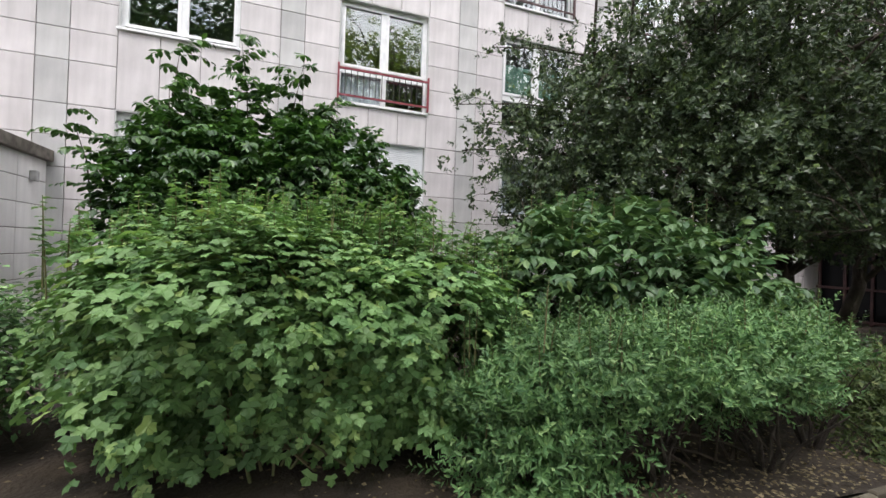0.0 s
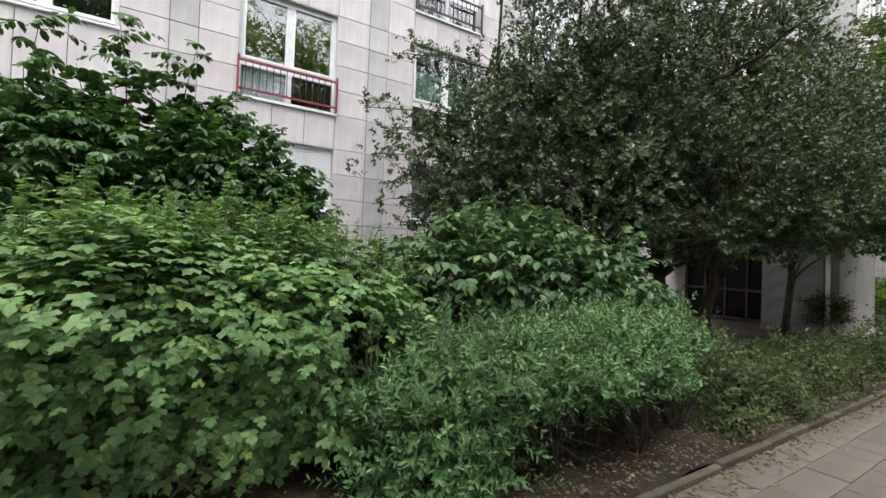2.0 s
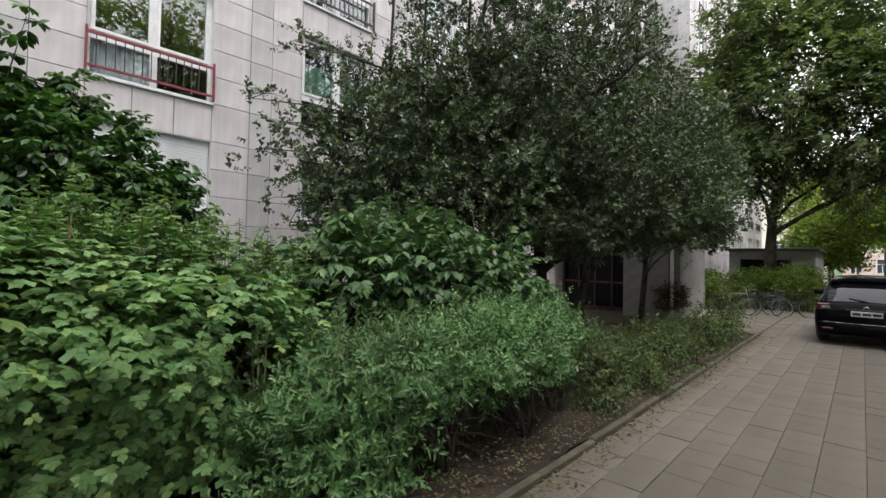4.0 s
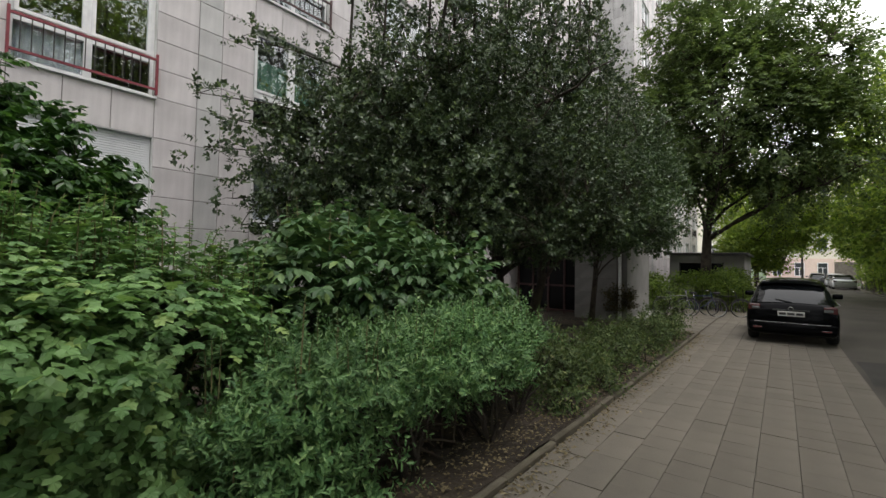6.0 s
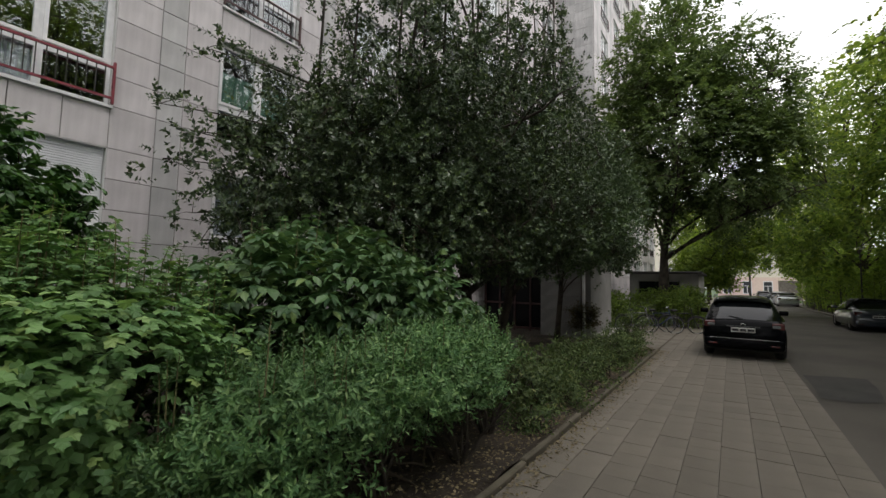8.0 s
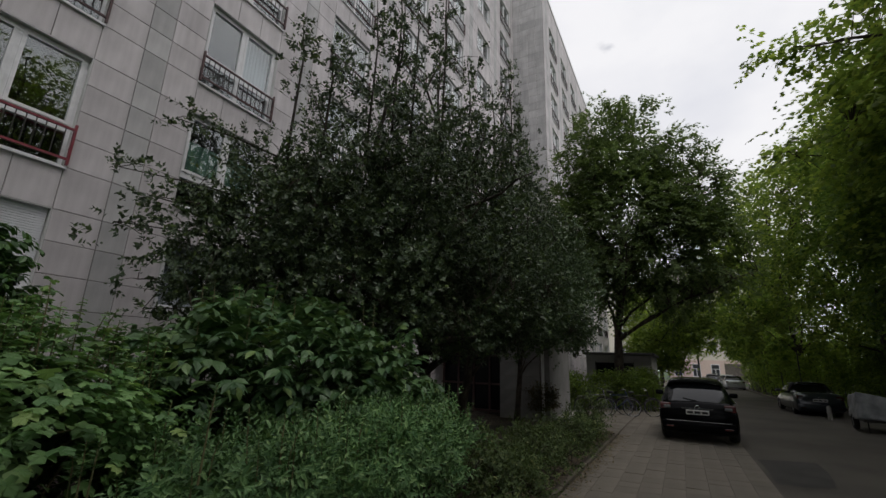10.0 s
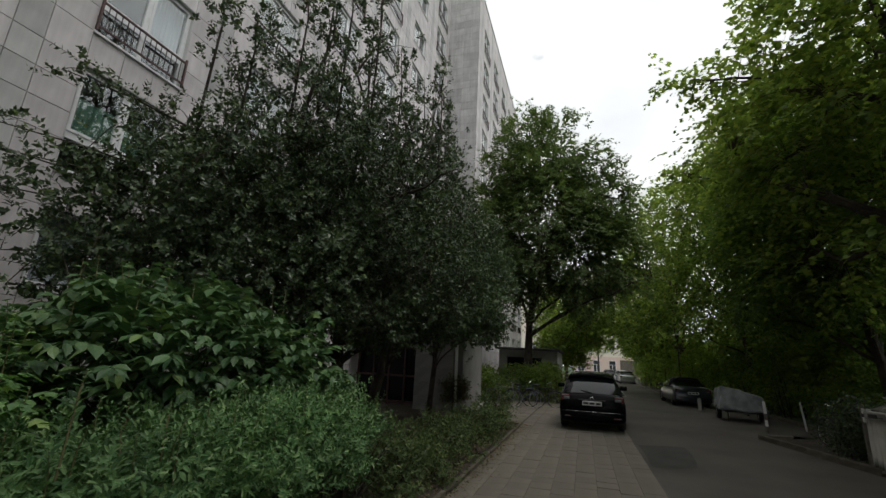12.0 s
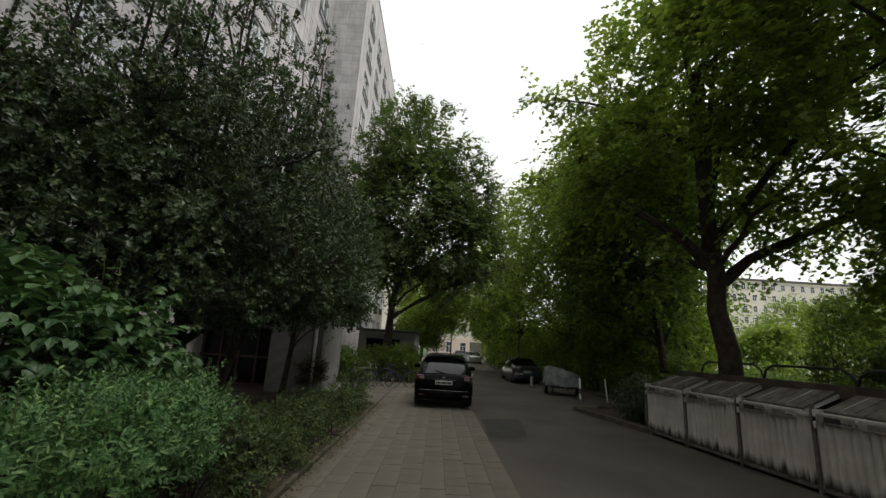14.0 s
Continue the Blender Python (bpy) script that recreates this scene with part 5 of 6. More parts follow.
# Last crown blob is added over the road, mostly unseen, to shade the ground.
tree("tall maple beside the bin yard", 55,
     [(line((6.6, -9.8, 0), (6.2, -8.8, 12.0), 12, 0.12, rng, 0.10), 0.26, 0.06)],
     [(6.0, -8.9, 10.0, 3.8, 2.8, 4.0), (7.4, -7.8, 13.0, 2.8, 2.6, 3.0), (8.9, -10.0, 4.6, 1.2, 1.1, 2.1), (2.6, -9.0, 10.4, 3.0, 2.8, 4.4), (6.6, -8.0, 6.6, 2.2, 1.6, 1.4), (9.2, -8.9, 7.6, 2.6, 2.0, 2.6), (10.2, -9.6, 6.2, 2.2, 1.4, 1.3), (9.6, -9.4, 5.7, 1.9, 1.5, 1.2), (8.4, -9.6, 5.0, 1.3, 1.3, 1.8), (8.0, -10.2, 3.6, 1.0, 1.0, 1.6), (3.0, -5.2, 11.0, 3.6, 3.0, 2.4)],
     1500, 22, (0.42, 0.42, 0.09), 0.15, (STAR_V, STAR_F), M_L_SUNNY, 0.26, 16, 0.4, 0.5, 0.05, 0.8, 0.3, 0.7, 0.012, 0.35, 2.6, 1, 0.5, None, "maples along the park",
     spray=dict(shoots=3, count=7, length=0.85, up=0.0, out=0.9, wild=0.5, arch=0.22, angle=1.0, drop=0.25, flat=0.6, spread=0.22, fan=True))
# From the third tree on, the leaf colour carries the sunlight.
for i, (x, y, h, r) in enumerate(((16.6, -8.4, 12.0, 3.1), (21.0, -8.8, 14.0, 3.7), (27.5, -8.2, 14.5, 4.0), (36, -6.4, 16, 5.0), (48, -6.4, 17, 5.4), (62, -8.5, 15, 5.0))):
    tree("maple of the row along the park edge", 70 + i, [(line((x, y, 0), (x + 0.3, y + 0.5, h * 0.85), 10, 0.15, rng, 0.08), 0.17, 0.04)],
         [(x, y + 0.5, h * 0.62, r, r, h * 0.36), (x - 0.6, y, h * 0.85, r * 0.6, r * 0.6, h * 0.2)] + ([] if i in (1, 2) else [(x + 0.8, y + 1.9, h * 0.5, r * 0.8, r * 0.7, h * 0.24)]) + ([(x, y + 0.6, 4.6, r, r * 0.8, 1.6)] if x > 30 else []) + ([(x, y + 2.6, 6.2, 3.0, 2.0, 2.0)] if x > 40 else []),
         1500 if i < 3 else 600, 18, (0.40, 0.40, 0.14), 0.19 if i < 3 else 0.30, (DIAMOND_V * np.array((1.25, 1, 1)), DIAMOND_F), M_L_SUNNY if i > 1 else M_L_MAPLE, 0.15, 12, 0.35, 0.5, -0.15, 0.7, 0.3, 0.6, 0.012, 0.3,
         3.4 if i < 3 else 2.2, 2, 0.5, None, "maples along the park", spray=dict(shoots=3, count=7, length=0.9, up=0.0, out=0.9, wild=0.4, arch=0.3, angle=1.0, drop=0.3, flat=0.6, spread=0.2, fan=True))
for i, (x, y, h, r) in enumerate(((44, 2.9, 11.0, 2.5), (55, 2.6, 13, 3.0), (72, 3.0, 15, 4.5), (39, 2.6, 6.5, 1.9))):
    tree("young street tree with light leaves", 80 + i, [(line((x, y, 0), (x + 0.2, y, h * 0.5), 6, 0.08, rng, 0.05), 0.12, 0.07)],
         [(x, y, h * 0.6, r, r, h * 0.36), (x, y - 1.2, h * 0.45, r * 0.7, r * 0.8, h * 0.2), (x, y - 2.6, 5.2, 2.4, 2.2, 1.9)],
         620, 16, (0.35, 0.35, 0.22), 0.26, (DIAMOND_V, DIAMOND_F), M_L_LIGHT, 0.14, 10, 0.3, 0.45, -0.2, 0.5, 0.3, 0.6, 0.014, 0.5, 1.8, 2)
# out-of-view trees across the road behind the walker; panes mirror them, crowns add shade
for i, (x, y, h, r) in enumerate(((-2.5, -8.8, 16, 5.4), (-10.5, -9.2, 16.5, 5.2), (-18, -9.4, 16, 4.8), (-26, 4.5, 13, 4.2), (-33, -8.5, 15, 4.5), (-38, 3.5, 14, 5.0))):
    # Darker leaf keeps the reflections dark; road-side lobes are added to shade the ground.
    tree("large maple added out of view, for reflections and shade", 85 + i, [(line((x, y, 0), (x + 0.3, y, h * 0.5), 7, 0.1, rng, 0.05), 0.28, 0.15)],
         [(x, y, h * 0.62, r, r, h * 0.36), (x + 1, y + 1, h * 0.85, r * 0.6, r * 0.6, h * 0.2), (x + 0.5, y + 4.0, h * 0.6, r * 0.8, 2.6, h * 0.16)] + ([(x + 0.5, y + 6.0, h * 0.68, r * 0.8, 2.6, h * 0.14)] if x > -20 else []),
         950, 10, (0.4, 0.4, 0.24), 0.38, (DIAMOND_V, DIAMOND_F), M_L_BROAD, 0.2, 14, 0.3, 0.45, -0.2, 0.5, 0.3, 0.6, 0.014, 0.5, 2.8, 2, 0.5, None, "maples along the park")
# trees of the park far to the side, sunlight put into the leaf colour
for i, (x, y, h, r) in enumerate(((52, -32, 9, 3.2), (58, -47, 11.5, 4.6), (42, -38, 9, 3.2), (68, -42, 9, 3.5), (36, -27, 5.5, 2.4), (74, -64, 12, 5), (48, -50, 11, 4), (30, -36, 10, 3.6), (24, -36, 9, 3.4), (90, -58, 9, 4))):
    tree("park tree far behind, its leaves coloured as sunlit", 90 + i, [(line((x, y, 0), (x + 0.2, y, h * 0.5), 6, 0.1, rng, 0.05), 0.16, 0.09)],
         [(x, y, h * 0.58, r, r, h * 0.4), (x + 0.6, y - 0.8, h * 0.8, r * 0.55, r * 0.55, h * 0.22)],
         430, 16, (0.36, 0.36, 0.22), 0.33, (DIAMOND_V, DIAMOND_F), M_L_LIGHT, 0.16, 8, 0.3, 0.5, -0.25, 0.45, 0.3, 0.6, 0.02, 0.4, 1.0, 3)


for i, (x, y, h, r) in enumerate(((20.2, -10.2, 6.0, 2.1), (22.0, -11.0, 7.0, 2.8), (25.5, -11.0, 7.0, 3.0), (31, -10.5, 8.0, 3.2), (28, -14, 8.5, 3.4), (35, -14, 9, 4), (44, -12, 9, 4))):
    tree("leafy park tree behind the kerb bushes", 110 + i, [(line((x, y, 0), (x + 0.2, y, h * 0.5), 6, 0.1, rng, 0.05), 0.13, 0.07)],
         [(x, y, h * 0.52, r, r, h * 0.42), (x + 0.6, y + 0.8, h * 0.35, r * 0.8, r * 0.7, h * 0.26)],
         480, 13, (0.34, 0.34, 0.2), 0.29, (DIAMOND_V, DIAMOND_F), M_L_LIGHT, 0.14, 10, 0.3, 0.5, -0.25, 0.6, 0.3, 0.6, 0.014, 0.4, 0.5, 2)


# hedges
def hedge(label, seed, boxes, n, per, size, mat):
    rng = np.random.default_rng(seed)
    ob = thing("hedge", pose(0, 0, 0), label, "hedge")
    e, w = clusters(rng, boxes, n, 0.25, 0.6, 0.9, 0.1, -0.3)
    bt = bmesh.new()
    for i in range(0, len(e), 6):
        s = Vector((e[i][0] * 0.9 + boxes[0][0] * 0.1, e[i][1], 0))
        tube_into(bt, (s, Vector(e[i])), (0.02, 0.006), 4, False)
    part("stem_work", bt, M_BARK, ob)["kind"] = "stuff"
    p, a, nn, s = foliage(rng, e, w, per, (0.16, 0.16, 0.12), size, 0.1, 0.4, 0.7)
    k = p[:, 2] > 0.02
    f = part("foliage", leaves_mesh("foliage", p[k], a[k], nn[k], s[k], DIAMOND_V, DIAMOND_F, mat), None, ob)
    f["kind"] = "stuff"
    return ob


hedge("dense dark-green hedge behind the bicycles", 101, [(22.2, 4.0, 0.75, 1.0, 1.5, 0.8), (22.6, 2.4, 0.8, 1.0, 1.1, 0.85), (20.6, 5.4, 0.8, 1.2, 0.9, 0.9), (25.5, 2.6, 0.9, 1.8, 0.9, 0.9)], 900, 26, 0.12, M_L_HEDGE)
hedge("overgrown bushes along the park edge", 102, [(15.5, -8.8, 1.0, 1.6, 1.0, 1.1), (18.5, -8.6, 1.3, 1.8, 1.0, 1.4), (21.5, -8.8, 1.6, 2.2, 1.0, 1.7), (25, -8.5, 1.7, 2.4, 1.1, 1.8), (29, -8.3, 1.8, 2.6, 1.1, 1.9)], 1300, 24, 0.15, M_L_HEDGE)
hedge("tall bushes along the park edge, coloured as sunlit", 103, [(33.5, -6.8, 1.9, 2.6, 1.2, 2.0), (38, -6.6, 2.1, 2.6, 1.2, 2.2), (43, -6.5, 2.2, 2.8, 1.2, 2.3), (49, -6.4, 2.3, 3.2, 1.2, 2.5), (57, -6.4, 2.3, 4.0, 1.2, 2.5)], 1100, 20, 0.2, M_L_LIGHT)
hedge("dark bush on the island by the bins", 104, [(12.75, -5.55, 0.62, 0.95, 0.55, 0.62), (12.3, -5.9, 0.7, 0.7, 0.5, 0.65)], 330, 24, 0.08, M_L_DARK)
hedge("park shrubs behind the railing", 105, [(8.0, -12.5, 0.6, 2.4, 1.2, 0.65), (13.0, -13.0, 0.7, 2.4, 1.2, 0.7), (18, -14, 0.8, 2.6, 1.4, 0.8), (7.0, -9.6, 0.8, 2.6, 0.8, 0.95), (10.5, -9.9, 0.85, 2.2, 0.8, 0.95), (2.5, -9.2, 0.8, 2.4, 0.8, 0.95)], 1000, 22, 0.12, M_L_STREET)
hedge("tall leafy bushes beside the bin yard", 110, [(12.4, -11.7, 2.0, 1.2, 0.9, 2.4), (10.8, -11.9, 1.9, 1.2, 0.9, 2.3), (9.2, -12.0, 1.9, 1.2, 0.9, 2.3)], 800, 20, 0.15, M_L_STREET)
hedge("bushes across the lawn", 106, [(22, -20, 0.9, 4, 2, 1.0), (30, -22, 1.1, 4.5, 2, 1.1), (14, -24, 0.8, 4, 2, 0.9), (40, -20, 1.2, 4.5, 2, 1.3), (0, -22, 1.2, 5, 2, 1.4), (-12, -20, 1.4, 6, 2, 1.8)], 800, 16, 0.22, M_L_HEDGE)

# Unseen hedge added to keep horizon light off the shrub sides.
hedge("tall dense bushes added out of view to block low light", 107, [(0.0, -11.5, 2.4, 3.6, 1.3, 2.8), (-6, -11.0, 2.7, 4.2, 1.3, 3.0), (-13.5, -11.0, 2.8, 4.5, 1.4, 3.2), (-21, -10.8, 2.8, 4.5, 1.4, 3.2), (-29, -10.5, 2.8, 4.5, 1.4, 3.2)], 2100, 11, 0.34, M_L_HEDGE)
hedge("thick bushes deep in the park", 109, [(27, -12.5, 2.2, 4, 1.5, 2.6), (34, -11.5, 2.4, 4, 1.5, 2.8), (42, -10.5, 2.6, 4.5, 1.5, 3.0), (52, -10.0, 2.6, 5.5, 1.5, 3.0), (64, -9.5, 2.6, 6.5, 1.5, 3.0)], 1300, 18, 0.27, M_L_LIGHT)
# Bushes out of view, added to close the open end of the street.
hedge("tall bushes added to close the unseen street behind the walker", 108, [(-40, 6, 2.5, 2, 5, 2.8), (-42, -5, 2.5, 2, 5, 2.8)], 500, 16, 0.3, M_L_HEDGE)

# leaf litter
rng = np.random.default_rng(12)
n = 11000
lx = -3 + 16.5 * rng.random(n)
ly = np.where(rng.random(n) < 0.62, YK + 0.05 + np.abs(rng.normal(size=n)) * 0.45, YK + 0.1 + rng.random(n) * 4.0)
edge = rng.random(n) < 0.26
ly = np.where(edge, YK - 0.05 - np.abs(rng.normal(size=n)) * 0.14, ly)
lz = np.where(edge, 0.008, 0.062 + 0.03 * rng.random(n))
litter = part("leaf_litter", leaves_mesh("leaf_litter", np.stack([lx, ly, lz], 1), np.stack([rng.normal(size=n), rng.normal(size=n), 0.15 * rng.normal(size=n)], 1),
              np.array([0, 0, 1.0]) + rng.normal(size=(n, 3)) * 0.3, 0.036 * (0.5 + rng.random(n)), DIAMOND_V, DIAMOND_F, M_LITTER), None)
tagged(litter, "dry tan fallen leaves along the kerb", "leaf litter", kind="stuff")

# ---- vehicles ----


def wheel_into(parent, x, y, r, w):
    t = part("wheel", ring(r * 0.82, r * 0.18, 28, 8, width=w / (r * 0.36)), M_RUBBER, parent, smooth=True)
    t.matrix_basis = pose(x, y, r)
    bm = bmesh.new()
    bmesh.ops.create_cone(bm, cap_ends=True, segments=24, radius1=r * 0.66, radius2=r * 0.62, depth=w * 0.7, matrix=pose(0, 0, 0, 90))
    for k in range(5):
        add_box(bm, -0.03, 0.03, -w * 0.42, w * 0.42, 0.02, r * 0.62, pose(0, 0, 0, 0, 72 * k, 0))
    part("rim", bm, M_RIM, t)
    return t


def car(name, m, label, paint, length, width, height, belt, wheel_r, nose=0.30, tail=0.16, hood=0.70, deck=None, clear=0.2):
    """A car whose front looks along +x, its rear bumper at x = 0. Stations: x, half width, sill, belt, roof."""
    ob = thing(name, m, label, "car")
    W = width / 2
    body = bmesh.new()
    # lower body: x (fraction), half width, bottom, shoulder height
    sh = belt
    st = [(0.0, 0.88, clear + 0.12, sh * 0.80), (0.008, 0.945, clear + 0.05, sh * 0.90), (0.03, 0.985, clear, sh * 0.97 if deck is None else deck), (0.16, 1.0, clear, sh if deck is None else deck),
          (0.30, 1.0, clear - 0.02, sh), (0.55, 1.0, clear - 0.02, sh * 0.985), (0.70, 0.99, clear, sh * 0.96), (0.84, 0.97, clear, sh * 0.88), (0.94, 0.92, clear + 0.02, sh * 0.76), (0.985, 0.84, clear + 0.08, sh * 0.62), (1.0, 0.72, clear + 0.16, sh * 0.5)]
    prof = [(-0.90, 0.0), (-0.985, 0.12), (-1.0, 0.42), (-0.985, 0.72), (-0.93, 0.92), (-0.82, 1.0), (-0.4, 1.02), (0.0, 1.03), (0.4, 1.02), (0.82, 1.0), (0.93, 0.92), (0.985, 0.72), (1.0, 0.42), (0.985, 0.12), (0.90, 0.0)]
    rows = []
    for fx, fw, z0, z1 in st:
        rows.append([body.verts.new((fx * length, py * fw * W, z0 + pz * (z1 - z0))) for py, pz in prof])
    for a, b in zip(rows, rows[1:]):
        for i in range(len(prof) - 1):
            body.faces.new((a[i], a[i + 1], b[i + 1], b[i]))
        body.faces.new((a[-1], a[0], b[0], b[-1]))
    body.faces.new(rows[0])
    body.faces.new(rows[-1][::-1])
    bmesh.ops.recalc_face_normals(body, faces=body.faces[:])
    part("body", body, paint, ob, smooth=True)
    # greenhouse
    g0 = 0.035 if deck is None else 0.16
    gs = [(g0, 0.84, 0.0), (g0 + (0.10 if deck is None else 0.15), 0.77, 0.86), (0.30, 0.76, 0.985), (0.45, 0.76, 1.0), (0.56, 0.76, 0.95), (hood + 0.02, 0.86, 0.0)]
    gp = [(-1.0, 0.0), (-0.93, 0.35), (-0.84, 0.72), (-0.74, 0.92), (-0.5, 0.99), (0, 1.0), (0.5, 0.99), (0.74, 0.92), (0.84, 0.72), (0.93, 0.35), (1.0, 0.0)]
    gh = bmesh.new()
    rows = []
    for fx, fw, fz in gs:
        zb = sh * 0.97 if deck is None or fx > 0.3 else deck * 0.98
        zt = zb + (height - zb) * fz
        rows.append([gh.verts.new((fx * length, py * W * 0.95 * (fw / 0.80 if fz == 0 else fw / 0.80), zb + pz * (zt - zb) + (0.004 if fz == 0 else 0))) for py, pz in gp])
    for a, b in zip(rows, rows[1:]):
        for i in range(len(gp) - 1):
            gh.faces.new((a[i], a[i + 1], b[i + 1], b[i]))
    bmesh.ops.remove_doubles(gh, verts=gh.verts[:], dist=0.003)
    bmesh.ops.recalc_face_normals(gh, faces=gh.faces[:])
    part("cabin", gh, M_CARGLASS, ob, "dark tinted windows", smooth=True)
    # roof skin, a little proud
    rf = bmesh.new()
    rr = []
    for fx, fz in ((g0 + (0.075 if deck is None else 0.14), 0.80), (g0 + 0.11 if deck is None else g0 + 0.16, 0.90), (0.30, 1.0), (0.45, 1.015), (0.565, 0.96)):
        zb = sh * 0.97
        zt = zb + (height - zb) * fz + 0.012
        rr.append([rf.verts.new((fx * length, py * W * 0.90, zt - dz)) for py, dz in ((-0.80, 0.10), (-0.70, 0.035), (-0.4, 0.008), (0, 0), (0.4, 0.008), (0.70, 0.035), (0.80, 0.10))])
    for a, b in zip(rr, rr[1:]):
        for i in range(6):
            rf.faces.new((a[i], a[i + 1], b[i + 1], b[i]))
    bmesh.ops.recalc_face_normals(rf, faces=rf.faces[:])
    part("roof", rf, paint, ob, smooth=True)
    for sy in (-1, 1):
        # pillars and roof rail
        part("roof_rail", tube([(0.14 * length, sy * W * 0.70, height * 0.985), (0.3 * length, sy * W * 0.71, height * 1.012), (0.5 * length, sy * W * 0.70, height * 1.0)], 0.016, 6), M_CHROME if paint is not M_CARBLACK else M_DKMETAL, ob)
        mi = box(-0.09, 0.09, -0.11, 0.11, -0.07, 0.07, 0.035, 2)
        part("mirror", mi, paint, ob, m=pose(0.63 * length, sy * (W + 0.10), sh + 0.07), smooth=True)
        lt = box(-0.03, 0.13, -0.13, 0.13, -0.085, 0.085, 0.03, 2)
        part("tail_light", lt, M_TAIL, ob, "red tail light", m=pose(0.008 * length, sy * (W * 0.80), sh * 0.86))
        lt = box(-0.034, 0.06, -0.085, 0.085, -0.035, 0.035, 0.015, 2)
        part("reverse_light", lt, M_LENS, ob, "clear reversing lamp", m=pose(0.006 * length, sy * (W * 0.76), sh * 0.845))
        lt = box(-0.12, 0.05, -0.14, 0.14, -0.07, 0.07, 0.03, 2)
        part("headlight", lt, M_LENS, ob, m=pose(0.965 * length, sy * (W * 0.70), sh * 0.66))
    bp = box(-0.05, 0.16, -W * 0.93, W * 0.93, clear + 0.06, clear + 0.30, 0.05, 2)
    part("rear_bumper", bp, paint, ob, smooth=True)
    pl = part("number_plate", box(-0.012, 0.012, -0.26, 0.26, -0.058, 0.058, 0.004), M_PLATE, ob, "white number plate", m=pose(-0.012, 0, sh * 0.735, 0, -8))
    for i in range(3):
        part("plate_bar", box(-0.003, 0.003, -0.07, 0.07, -0.03, 0.03), M_INK, pl, m=pose(-0.0125, -0.165 + i * 0.165, 0))
    part("badge", ring(0.05, 0.008, 18, 6), M_CHROME, ob, m=pose(0.001 * length, 0, sh * 0.845, 0, 0, 90))
    # Bright strip draws the highlight along the bumper crease; black on saloons.
    part("bumper_strip", box(-0.062, -0.03, -W * 0.80, W * 0.80, clear + 0.29, clear + 0.297, 0.002), M_GALV if deck is None else M_SADDLE, ob, "thin strip along the bumper crease, standing for its highlight")
    for sy in (-1, 1):
        part("reflector", box(-0.056, -0.04, sy * W * 0.72 - 0.09, sy * W * 0.72 + 0.09, clear + 0.13, clear + 0.165, 0.004), M_TAIL, ob, "small red reflector")
    part("plate_trim", box(-0.02, 0.02, -0.36, 0.36, -0.015, 0.015, 0.006), M_SADDLE, ob, m=pose(-0.002, 0, sh * 0.735 + 0.085))
    part("wiper", tube([(0.035 * length, -0.02, sh * 1.0), (0.05 * length, 0.3, sh * 1.06)], 0.012, 5), M_SADDLE, ob)
    for fx in (0.19, 0.80):
        for sy in (-1, 1):
            wheel_into(ob, fx * length, sy * (W - 0.12), wheel_r, 0.24)
    part("underbody", box(0.05 * length, 0.95 * length, -W * 0.85, W * 0.85, clear - 0.04, clear + 0.12, 0.02), M_SADDLE, ob)
    return ob


car("suv", pose(13.2, 0.325, 0, 0, 0, -1.0), "black sport utility vehicle parked half on the pavement", M_CARBLACK, 4.5, 1.83, 1.61, 1.04, 0.35, clear=0.25)
car("sedan", pose(25.9, -4.85, 0, 0, 0, 1.5), "dark blue saloon parked at the park kerb", M_CARBLUE, 4.6, 1.80, 1.44, 0.93, 0.32, deck=0.98)
car("sedan", pose(56.0, -4.3, 0, 0, 0, 1), "silver saloon parked further along the street", M_CARSILVER, 4.5, 1.80, 1.45, 0.93, 0.32, deck=0.98)
car("hatchback", pose(63, -4.2, 0), "pale grey hatchback parked further along", M_CARSILVER, 4.1, 1.75, 1.5, 0.95, 0.31)
car("hatchback", pose(69, -3.0, 0), "dark hatchback at the end of the street", M_CARBLUE, 4.1, 1.75, 1.5, 0.95, 0.31)
car("sedan", pose(-9.0, -4.1, 0, 0, 0, 0), "dark saloon parked behind the walker", M_CARBLUE, 4.5, 1.8, 1.45, 0.93, 0.32, deck=0.98)

# covered trailer
tr = thing("trailer", pose(20.6, -5.35, 0, 0, 0, -8), "small trailer under a wrinkled grey tarpaulin", "trailer")
bm = bmesh.new()
bmesh.ops.create_cube(bm, size=1.0, matrix=Matrix.Diagonal((2.1, 1.55, 0.72, 1)))
bmesh.ops.subdivide_edges(bm, edges=bm.edges[:], cuts=11, use_grid_fill=True)
for v in bm.verts:
    top = (v.co.z + 0.36) / 0.72
    v.co.y *= 1 - 0.16 * top
    v.co.x *= 1 - 0.10 * top
    v.co.z += top * (0.16 * v.co.y + 0.02 - 0.16 * abs(v.co.y - 0.3) - 0.06 * v.co.x)
    v.co += Vector((noise.noise(v.co * 2.6), noise.noise(v.co * 2.6 + Vector((5, 0, 0))), noise.noise(v.co * 2.2 + Vector((0, 7, 0))))) * 0.07
    v.co += Vector((noise.noise(v.co * 8), noise.noise(v.co * 8 + Vector((5, 0, 0))), 0)) * 0.022
part("tarpaulin", bm, M_TARP, tr, m=pose(0, 0, 0.77), smooth=True)
part("chassis", box(-1.0, 1.0, -0.6, 0.6, 0.34, 0.42, 0.01), M_DKMETAL, tr)
part("drawbar", tube([(-1.0, 0, 0.38), (-2.0, 0, 0.36)], 0.035, 6), M_DKMETAL, tr)
part("prop_leg", tube([(-0.9, 0.5, 0.36), (-0.92, 0.5, 0.0)], 0.02, 6), M_DKMETAL, tr)
